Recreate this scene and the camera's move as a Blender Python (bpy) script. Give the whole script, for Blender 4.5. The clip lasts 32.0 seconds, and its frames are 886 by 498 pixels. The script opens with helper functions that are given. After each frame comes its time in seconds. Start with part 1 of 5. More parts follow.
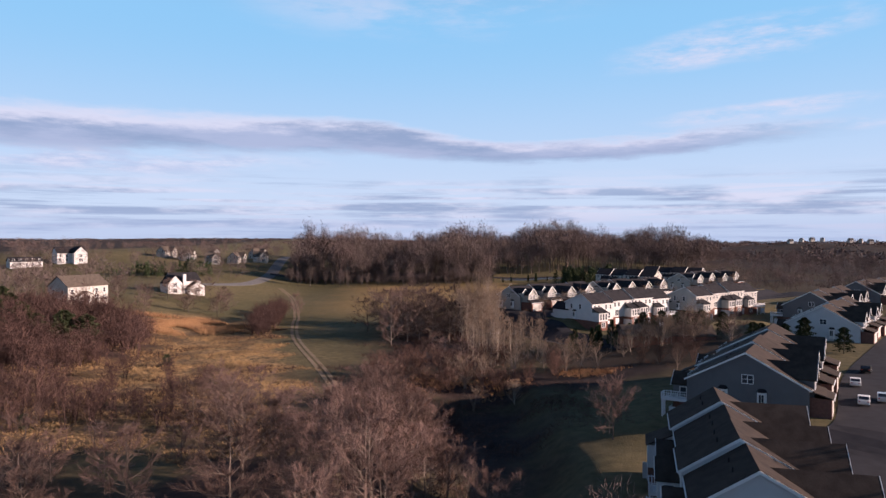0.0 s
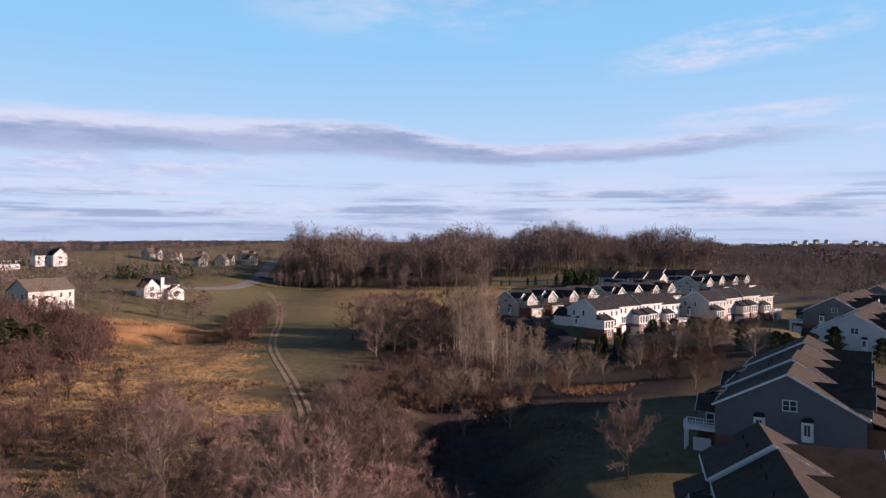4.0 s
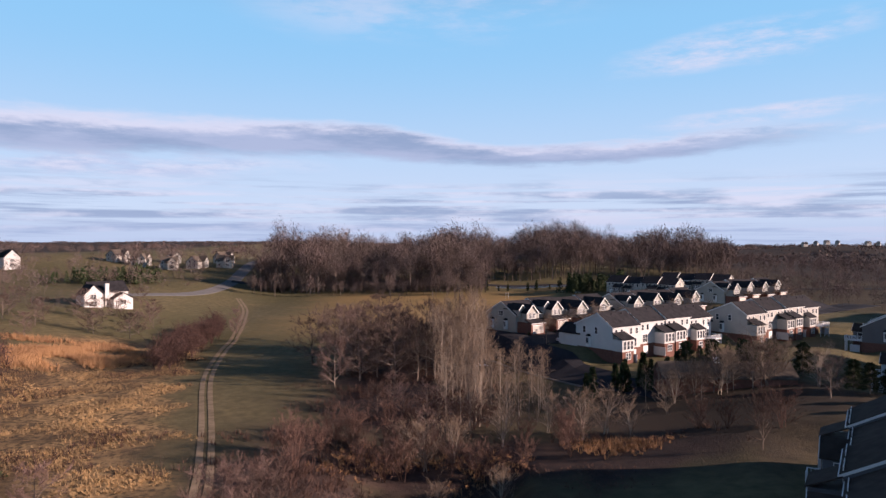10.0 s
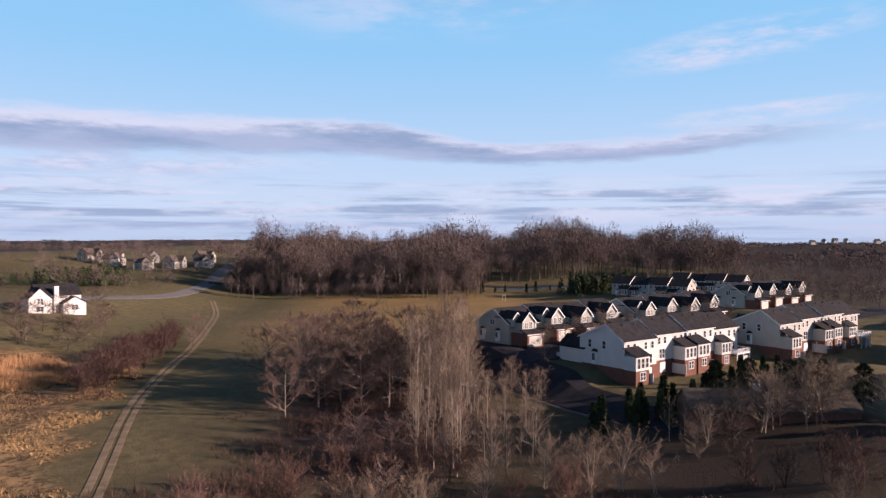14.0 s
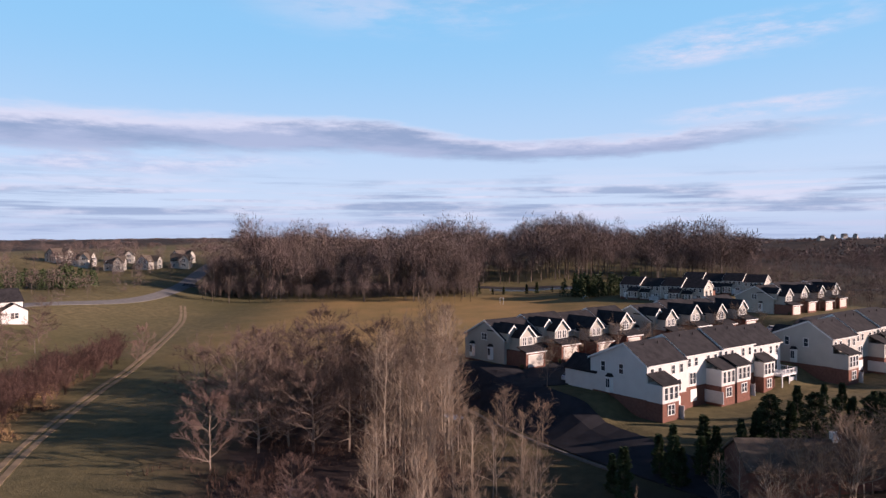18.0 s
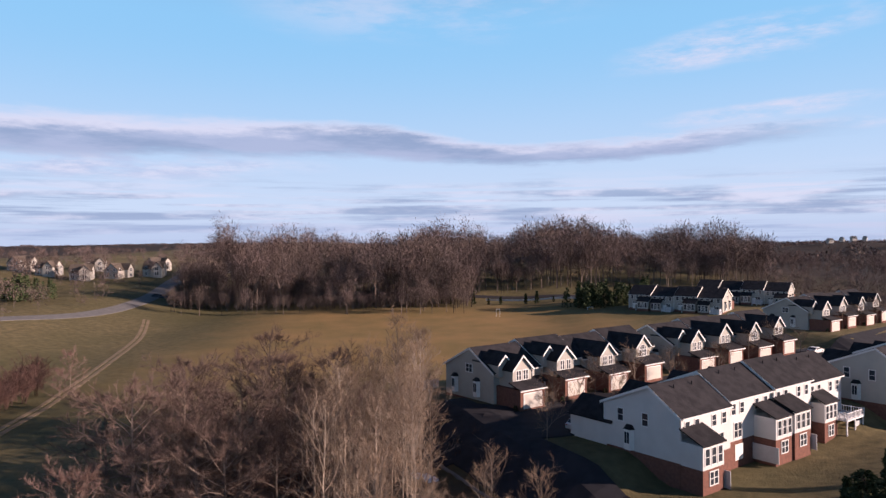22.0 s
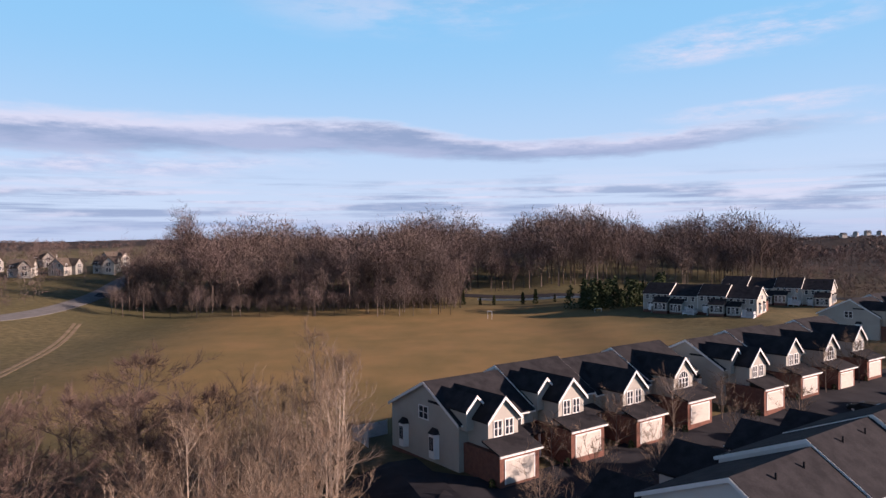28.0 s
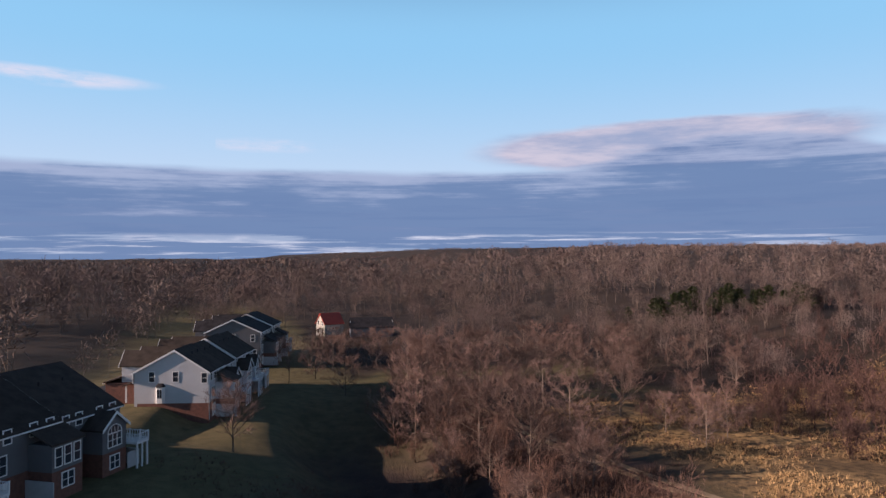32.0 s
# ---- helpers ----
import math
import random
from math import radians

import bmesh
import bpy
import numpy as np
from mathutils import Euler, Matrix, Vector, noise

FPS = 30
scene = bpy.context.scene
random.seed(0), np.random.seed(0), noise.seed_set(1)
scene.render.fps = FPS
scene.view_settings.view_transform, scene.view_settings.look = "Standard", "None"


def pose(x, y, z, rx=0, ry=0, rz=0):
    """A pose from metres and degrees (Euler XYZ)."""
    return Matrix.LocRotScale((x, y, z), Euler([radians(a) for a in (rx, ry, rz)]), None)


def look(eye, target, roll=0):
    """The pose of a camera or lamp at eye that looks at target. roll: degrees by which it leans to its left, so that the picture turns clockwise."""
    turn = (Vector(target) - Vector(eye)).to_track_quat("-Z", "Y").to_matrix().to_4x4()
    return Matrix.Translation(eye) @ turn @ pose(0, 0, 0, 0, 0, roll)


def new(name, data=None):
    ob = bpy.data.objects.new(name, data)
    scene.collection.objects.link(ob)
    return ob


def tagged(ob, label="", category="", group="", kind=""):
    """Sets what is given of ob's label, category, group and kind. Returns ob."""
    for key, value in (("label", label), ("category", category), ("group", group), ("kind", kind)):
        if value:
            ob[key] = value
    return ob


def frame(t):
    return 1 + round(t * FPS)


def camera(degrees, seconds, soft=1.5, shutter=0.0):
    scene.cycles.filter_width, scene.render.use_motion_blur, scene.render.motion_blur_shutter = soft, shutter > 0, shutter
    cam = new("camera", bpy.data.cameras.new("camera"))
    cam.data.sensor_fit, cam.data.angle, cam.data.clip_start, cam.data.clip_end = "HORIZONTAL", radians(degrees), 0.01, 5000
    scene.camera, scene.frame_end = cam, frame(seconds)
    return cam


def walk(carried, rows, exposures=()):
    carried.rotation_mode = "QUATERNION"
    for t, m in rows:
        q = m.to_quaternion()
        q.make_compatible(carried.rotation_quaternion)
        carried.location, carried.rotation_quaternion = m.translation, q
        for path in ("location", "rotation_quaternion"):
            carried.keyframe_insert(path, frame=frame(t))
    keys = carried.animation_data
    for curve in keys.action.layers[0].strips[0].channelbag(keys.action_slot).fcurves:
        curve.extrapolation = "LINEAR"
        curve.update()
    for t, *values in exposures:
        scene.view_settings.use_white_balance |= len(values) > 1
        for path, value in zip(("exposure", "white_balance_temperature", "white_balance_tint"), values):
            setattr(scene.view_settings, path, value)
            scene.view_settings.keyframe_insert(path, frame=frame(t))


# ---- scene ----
cam = camera(65.0, 32.0, soft=1.4, shutter=0.07)
# seconds, eye, yaw to the left of +y, pitch up, lean
PATH = [
    (0.0, -3.82, -31.31, 35.85, -0.13, -0.58, -0.00),
    (1.0, -3.15, -27.71, 35.53, -0.13, -0.47, -0.00),
    (2.0, -2.62, -23.61, 35.39, -0.13, -0.40, -0.00),
    (3.0, -1.90, -18.43, 35.39, -0.13, -0.40, -0.00),
    (3.5, -1.50, -15.46, 35.33, -0.13, -0.39, -0.00),
    (6.0, 1.04, 1.09, 35.28, -0.13, -0.32, -0.00),
    (7.5, 2.36, 11.32, 34.98, -0.13, -0.26, -0.00),
    (9.0, 3.57, 21.35, 35.53, -0.10, -0.33, -0.00),
    (10.5, 4.72, 31.59, 35.24, -0.06, -0.29, -0.00),
    (12.0, 6.38, 42.24, 35.12, -0.02, -0.26, -0.00),
    (13.0, 7.88, 48.93, 35.14, 0.01, -0.32, -0.00),
    (17.0, 11.95, 77.18, 35.81, 0.12, -0.73, -0.24),
    (18.0, 13.21, 84.41, 35.64, 0.15, -0.67, -0.30),
    (19.0, 14.30, 91.43, 35.86, 0.17, -0.55, -0.36),
    (20.0, 15.35, 98.30, 36.76, 0.20, -0.59, -0.42),
    (21.0, 16.42, 105.24, 36.78, 0.23, -0.56, -0.48),
    (22.0, 17.64, 112.32, 36.39, 0.26, -0.35, -0.54),
    (23.0, 18.86, 119.32, 35.75, 0.28, -0.58, -0.60),
    (24.0, 19.77, 126.11, 34.70, 0.31, -0.58, -0.60),
    (25.0, 20.96, 133.15, 34.45, 0.34, -0.60, -0.60),
    (28.0, 24.12, 152.74, 34.41, 0.42, -0.64, -0.60),
    (29.0, 25.21, 159.16, 33.95, 0.45, -0.50, -0.60),
    (29.5, 25.74, 162.89, 33.10, 0.45, -0.40, -0.60),
    (29.8, 26.00, 165.00, 32.40, 1.20, -0.15, -0.70),
    (30.0, 25.80, 166.60, 32.00, 6.20, -0.12, -0.70),
    (30.2, 25.62, 168.12, 31.79, 22.33, -0.11, -0.71),
    (30.4, 25.51, 169.76, 31.78, 42.63, -0.11, -1.21),
    (30.6, 25.51, 171.55, 31.80, 63.63, -0.04, -1.14),
    (30.8, 25.55, 172.87, 31.76, 84.37, 0.00, -1.10),
    (31.0, 25.59, 174.19, 31.72, 105.31, 0.01, -1.15),
    (31.2, 25.63, 175.50, 31.68, 126.60, 0.15, -0.75),
    (31.4, 25.67, 176.80, 31.64, 145.60, 0.30, -0.45),
    (31.6, 25.71, 178.15, 31.60, 155.40, 0.45, -0.35),
    (31.8, 25.75, 179.45, 31.56, 159.80, 0.58, -0.30),
    (32.0, 25.79, 180.79, 31.52, 161.89, 0.62, -0.30),
]


def aim(x, y, z, yaw, pitch, lean):
    a, b = radians(yaw), radians(pitch)
    way = Vector((-math.sin(a) * math.cos(b), math.cos(a) * math.cos(b), math.sin(b)))
    eye = Vector((x, y, z))
    return look(eye, eye + way * 10, lean)


walk(cam, [(r[0], aim(*r[1:])) for r in PATH], [(0.0, 1.0, 6350, 22), (29.8, 1.0, 6350, 22), (30.4, 1.06, 6500, 23), (30.75, 1.0, 6450, 21), (31.0, 0.74, 6300, 20), (31.2, 0.58, 6200, 20), (31.45, 0.66, 6300, 20), (32.0, 1.0, 6500, 20)])

# ---------------------------------------------------------------- light
SUN_AZ = Vector((0.985, -0.16, 0)).normalized()
SUN_EL = radians(15.5)
sun = new("sun", bpy.data.lights.new("sun", "SUN"))
sun.data.energy, sun.data.angle, sun.data.color = 5.0, radians(0.6), (1.0, 0.785, 0.63)
sun_dir = Vector((SUN_AZ.x * math.cos(SUN_EL), SUN_AZ.y * math.cos(SUN_EL), math.sin(SUN_EL)))
sun.matrix_world = look(sun_dir * 100, (0, 0, 0))

world = bpy.data.worlds.new("sky")
scene.world = world
world.use_nodes = True
wt = world.node_tree
wt.nodes.clear()


def wn(kind, **kw):
    n = wt.nodes.new(kind)
    for k, v in kw.items():
        n.inputs[int(k[1:])].default_value = v
    return n


def wmath(op, a, b=None, c=None, clamp=False):
    n = wt.nodes.new("ShaderNodeMath")
    n.operation, n.use_clamp = op, clamp
    for i, v in enumerate((a, b, c)):
        if v is None:
            continue
        if isinstance(v, (int, float)):
            n.inputs[i].default_value = v
        else:
            wt.links.new(v, n.inputs[i])
    return n.outputs[0]


def wramp(v, a, b):
    """0 at a, 1 at b, smooth between."""
    n = wt.nodes.new("ShaderNodeMapRange")
    n.interpolation_type = "SMOOTHSTEP"
    wt.links.new(v, n.inputs[0])
    n.inputs[1].default_value, n.inputs[2].default_value = a, b
    return n.outputs[0]


sky = wt.nodes.new("ShaderNodeTexSky")
sky.sky_type, sky.sun_disc = "NISHITA", False
sky.sun_elevation, sky.sun_rotation = SUN_EL, math.atan2(SUN_AZ.x, SUN_AZ.y)
sky.air_density, sky.dust_density, sky.ozone_density = 1.0, 0.2, 4.5
coords = wt.nodes.new("ShaderNodeTexCoord")
split = wt.nodes.new("ShaderNodeSeparateXYZ")
wt.links.new(coords.outputs["Generated"], split.inputs[0])
dx, dy, dz = split.outputs
# azimuth to the left of +y and elevation, in degrees
az = wmath("MULTIPLY", wmath("ARCTAN2", wmath("MULTIPLY", dx, -1.0), dy), 57.2958)
el = wmath("MULTIPLY", wmath("ARCSINE", dz), 57.2958)


def wnoise(sx, sy, scale, detail=5.0, rough=0.55, shift=0.0):
    c = wt.nodes.new("ShaderNodeCombineXYZ")
    wt.links.new(wmath("MULTIPLY", dx, sx), c.inputs[0])
    wt.links.new(wmath("MULTIPLY", dy, sx), c.inputs[1])
    wt.links.new(wmath("MULTIPLY_ADD", dz, sy, shift), c.inputs[2])
    n = wt.nodes.new("ShaderNodeTexNoise")
    wt.links.new(c.outputs[0], n.inputs["Vector"])
    n.inputs["Scale"].default_value, n.inputs["Detail"].default_value, n.inputs["Roughness"].default_value = scale, detail, rough
    return n.outputs[0]


n_big = wnoise(1.0, 3.0, 2.2, 4.0)
n_mid = wnoise(1.0, 6.0, 6.0, 6.0, 0.6, 3.1)
n_streak = wnoise(1.0, 30.0, 3.4, 7.0, 0.62, 1.7)
n_wisp = wnoise(1.0, 3.4, 5.0, 7.0, 0.62, 5.3)
n_fine = wnoise(1.0, 5.0, 17.0, 6.0, 0.65, 2.2)
wob = wmath("MULTIPLY", wmath("SUBTRACT", n_mid, 0.5), 2.2)
az2 = wmath("FLOORED_MODULO", wmath("ADD", az, 360.0), 360.0)


def patch(a0, ra, e0, re, ragged=0.0, slope=0.0):
    """A soft lens of cloud round an azimuth and a height; slope: degrees of rise to the left for each degree."""
    run = wmath("SUBTRACT", az, a0)
    u = wmath("DIVIDE", run, ra)
    v = wmath("DIVIDE", wmath("SUBTRACT", wmath("SUBTRACT", wmath("MULTIPLY_ADD", wob, ragged, el), e0), wmath("MULTIPLY", run, slope)), re)
    return wmath("SUBTRACT", 1.0, wramp(wmath("ADD", wmath("MULTIPLY", u, u), wmath("MULTIPLY", v, v)), 0.0, 1.0))


# a long roll of cloud ahead, dipping in its middle, with a thinner sheet under its near end
line = wmath("ADD", wmath("MULTIPLY_ADD", wramp(az, -6.0, 9.0), 1.25, wmath("MULTIPLY_ADD", wramp(az, -11.0, -28.0), 0.8, 7.35)), wmath("MULTIPLY", wramp(az, 14.0, 33.0), -0.35))
off = wmath("MULTIPLY_ADD", wmath("SUBTRACT", n_fine, 0.5), 0.9, wmath("ADD", wmath("SUBTRACT", el, line), wmath("MULTIPLY", wob, 0.8)))
half = wmath("MULTIPLY_ADD", wramp(az, -14.0, 26.0), 0.75, 0.95)
roll = wmath("SUBTRACT", 1.0, wramp(wmath("DIVIDE", wmath("ABSOLUTE", off), half), 0.45, 1.2))
roll = wmath("MULTIPLY", roll, wmath("MULTIPLY", wramp(az, -33.0, -17.0), wmath("SUBTRACT", 1.0, wramp(az, 38.0, 52.0))))
under = wmath("MULTIPLY", wmath("MULTIPLY", patch(27.0, 20.0, 6.2, 1.3, 0.5, -0.01), 0.8), wramp(n_mid, 0.34, 0.56))
# thin streaks low over the horizon
low = wmath("MULTIPLY", wramp(el, -0.5, 0.6), wmath("SUBTRACT", 1.0, wramp(el, 3.4, 6.2)))
streak = wmath("MULTIPLY", wmath("MULTIPLY", low, wramp(n_streak, 0.40, 0.60)), 0.82)
streak = wmath("MAXIMUM", streak, wmath("MULTIPLY", wmath("MULTIPLY", wmath("MAXIMUM", patch(49.0, 15.0, 5.6, 1.0, 0.4, -0.11), patch(47.0, 22.0, 2.9, 1.0, 0.3, -0.06)), 1.5, clamp=True), wramp(n_mid, 0.34, 0.52)))
# a dark bank behind, highest in the south-west
bank_top = wmath("MULTIPLY_ADD", wramp(az2, 86.0, 110.0), 3.1, 1.2)
bank_top = wmath("MULTIPLY_ADD", wramp(az2, 108.0, 124.0), 1.7, bank_top)
bank_top = wmath("MULTIPLY_ADD", wramp(az2, 121.0, 137.0), 3.0, bank_top)
bank_top = wmath("MULTIPLY_ADD", wramp(az2, 139.0, 153.0), -2.1, bank_top)
bank_top = wmath("ADD", bank_top, wmath("MULTIPLY", wmath("SUBTRACT", n_big, 0.5), 1.0))
boff = wmath("ADD", el, wmath("MULTIPLY", wob, 0.22))
bank = wmath("MULTIPLY", wmath("MAXIMUM", wramp(boff, 1.5, 2.0), wmath("MAXIMUM", wramp(az2, 142.0, 122.0), wramp(n_streak, 0.60, 0.50))), wmath("SUBTRACT", 1.0, wramp(wmath("SUBTRACT", boff, bank_top), -0.35, 0.35)))
bank = wmath("MULTIPLY", bank, wmath("MULTIPLY", wramp(az2, 82.0, 92.0), wramp(az2, 246.0, 222.0)))
plume = wmath("MULTIPLY", wmath("MULTIPLY", patch(144.0, 17.0, 8.7, 2.2, 0.7, -0.02), 2.4, clamp=True), wramp(wmath("MULTIPLY_ADD", n_fine, 0.12, n_wisp), 0.26, 0.56))
# faint high patches
high = wmath("MAXIMUM", patch(-23.0, 11.0, 14.8, 1.9, 0.8, -0.10), wmath("MULTIPLY", patch(2.0, 17.0, 18.8, 3.6, 1.0), 0.42))
high = wmath("MAXIMUM", high, wmath("MULTIPLY", patch(-25.0, 10.0, 9.7, 0.9, 0.5, -0.06), 0.95))
high = wmath("MAXIMUM", high, wmath("MULTIPLY", patch(-29.0, 9.0, 8.2, 0.7, 0.4, -0.03), 0.7))
high = wmath("MAXIMUM", high, wmath("MAXIMUM", patch(-168.0, 9.0, 12.9, 0.8), wmath("MULTIPLY", patch(176.0, 7.0, 8.9, 0.7), 0.8)))
high = wmath("MAXIMUM", high, wmath("MULTIPLY", patch(70.0, 30.0, 4.4, 1.4), 0.8))
high = wmath("MULTIPLY", high, wramp(wmath("MULTIPLY_ADD", n_fine, 0.6, n_wisp), 0.64, 1.0))


def wmix(fac, a, b):
    n = wt.nodes.new("ShaderNodeMix")
    n.data_type = "RGBA"
    wt.links.new(fac, n.inputs[0])
    for i, v in ((6, a), (7, b)):
        if isinstance(v, tuple):
            n.inputs[i].default_value = (*v, 1)
        else:
            wt.links.new(v, n.inputs[i])
    return n.outputs[2]


gain = wt.nodes.new("ShaderNodeVectorMath")
gain.operation = "SCALE"
wt.links.new(sky.outputs[0], gain.inputs[0])
gain.inputs["Scale"].default_value = 0.5
# cloud colours in the same units as the sky: sunlit tops, shaded undersides
lit = (3.9, 4.1, 4.7)
shade = (1.55, 2.1, 3.05)
dark = (0.72, 1.25, 2.3)
SKY_GAIN = 0.091
hz = wmix(wmath("MULTIPLY", wramp(el, 30.0, 17.0), 0.92), gain.outputs[0], wmix(wramp(el, 1.0, 18.0), (3.4, 4.2, 5.05), (1.56, 3.5, 5.05)))
c1 = wmix(high, hz, lit)
c2 = wmix(under, c1, wmix(wramp(n_fine, 0.38, 0.62), (2.7, 3.2, 4.2), lit))
c2 = wmix(streak, c2, wmix(wramp(n_mid, 0.40, 0.60), shade, lit))
c2 = wmix(wmath("MULTIPLY", wmath("MULTIPLY", wramp(el, 2.9, 0.9), wramp(dy, 0.3, 0.75)), 0.5), c2, (2.35, 3.0, 4.1))
belly = wmath("MULTIPLY_ADD", wmath("MULTIPLY", wramp(az, 20.0, 10.0), wramp(az, -4.0, 5.0)), -0.35, wmath("MULTIPLY_ADD", wmath("SUBTRACT", n_fine, 0.5), 1.3, off))
c3 = wmix(wmath("MULTIPLY", roll, 0.92), c2, wmix(wramp(belly, -0.15, 1.0), wmix(wramp(n_mid, 0.36, 0.62), shade, (2.3, 2.75, 3.7)), lit))
body_of_bank = wmix(wramp(wmath("MULTIPLY_ADD", wmath("SUBTRACT", boff, bank_top), 0.07, wmath("MULTIPLY_ADD", n_streak, 0.5, wmath("MULTIPLY", n_mid, 0.6))), 0.36, 0.60), dark, (1.9, 2.4, 3.4))
c3 = wmix(plume, c3, wmix(wramp(wmath("MULTIPLY_ADD", el, 0.02, n_mid), 0.48, 0.86), (1.7, 2.2, 3.2), (3.5, 3.4, 3.9)))
c4 = wmix(wmath("MULTIPLY", bank, 0.93), c3, body_of_bank)
back = wt.nodes.new("ShaderNodeBackground")
back.inputs["Strength"].default_value = SKY_GAIN
wt.links.new(c4, back.inputs["Color"])
wo = wt.nodes.new("ShaderNodeOutputWorld")
wt.links.new(back.outputs[0], wo.inputs["Surface"])


# ---------------------------------------------------------------- materials
def material(name, base, rough=0.85, var=0.25, scale=3.0, fine=40.0, second=None, bump=0.0, rand=0.0, island=False, metal=0.0, spec=0.12):
    """Base colour broken up at two scales; second: a colour that stains it; rand: change from object (or island) to object."""
    m = bpy.data.materials.new(name)
    m.use_nodes = True
    t = m.node_tree
    b = t.nodes["Principled BSDF"]
    b.inputs["Roughness"].default_value, b.inputs["Metallic"].default_value = rough, metal
    b.inputs["Specular IOR Level"].default_value = spec
    src = t.nodes.new("ShaderNodeNewGeometry").outputs["Position"]
    n1, n2 = t.nodes.new("ShaderNodeTexNoise"), t.nodes.new("ShaderNodeTexNoise")
    for n, s in ((n1, scale), (n2, fine)):
        t.links.new(src, n.inputs["Vector"])
        n.inputs["Scale"].default_value, n.inputs["Detail"].default_value = s, 5
    mix = t.nodes.new("ShaderNodeMix")
    mix.data_type = "RGBA"
    other = second or tuple(c * (1 - var) for c in base)
    mix.inputs[6].default_value, mix.inputs[7].default_value = (*base, 1), (*other, 1)
    rp = t.nodes.new("ShaderNodeMapRange")
    rp.inputs[1].default_value, rp.inputs[2].default_value = 0.38, 0.66
    t.links.new(n1.outputs[0], rp.inputs[0])
    t.links.new(rp.outputs[0], mix.inputs[0])
    hsv = t.nodes.new("ShaderNodeHueSaturation")
    t.links.new(mix.outputs[2], hsv.inputs["Color"])
    val = t.nodes.new("ShaderNodeMath")
    val.operation = "MULTIPLY_ADD"
    t.links.new(n2.outputs[0], val.inputs[0])
    val.inputs[1].default_value, val.inputs[2].default_value = var * 1.2, 1 - var * 0.6
    out = val.outputs[0]
    if rand:
        r = t.nodes.new("ShaderNodeNewGeometry").outputs["Random Per Island"] if island else t.nodes.new("ShaderNodeObjectInfo").outputs["Random"]
        v2 = t.nodes.new("ShaderNodeMath")
        v2.operation = "MULTIPLY_ADD"
        t.links.new(r, v2.inputs[0])
        v2.inputs[1].default_value, v2.inputs[2].default_value = rand * 2, 1 - rand
        v3 = t.nodes.new("ShaderNodeMath")
        v3.operation = "MULTIPLY"
        t.links.new(out, v3.inputs[0]), t.links.new(v2.outputs[0], v3.inputs[1])
        out = v3.outputs[0]
    t.links.new(out, hsv.inputs["Value"])
    t.links.new(hsv.outputs[0], b.inputs["Base Color"])
    if bump:
        bp = t.nodes.new("ShaderNodeBump")
        bp.inputs["Strength"].default_value, bp.inputs["Distance"].default_value = 0.6, bump
        t.links.new(n2.outputs[0], bp.inputs["Height"])
        t.links.new(bp.outputs[0], b.inputs["Normal"])
    return m


def lap(m, period, axis="Z", depth=0.02):
    """Horizontal siding boards or shingle courses: a fine saw-tooth relief and a shadow line."""
    t = m.node_tree
    b = t.nodes["Principled BSDF"]
    g = t.nodes.new("ShaderNodeNewGeometry")
    s = t.nodes.new("ShaderNodeSeparateXYZ")
    t.links.new(g.outputs["Position"], s.inputs[0])
    d = t.nodes.new("ShaderNodeMath")
    d.operation = "DIVIDE"
    t.links.new(s.outputs[axis], d.inputs[0])
    d.inputs[1].default_value = period
    f = t.nodes.new("ShaderNodeMath")
    f.operation = "FRACT"
    t.links.new(d.outputs[0], f.inputs[0])
    bp = t.nodes.new("ShaderNodeBump")
    bp.inputs["Strength"].default_value, bp.inputs["Distance"].default_value = 0.5, depth
    t.links.new(f.outputs[0], bp.inputs["Height"])
    t.links.new(bp.outputs[0], b.inputs["Normal"])
    return m


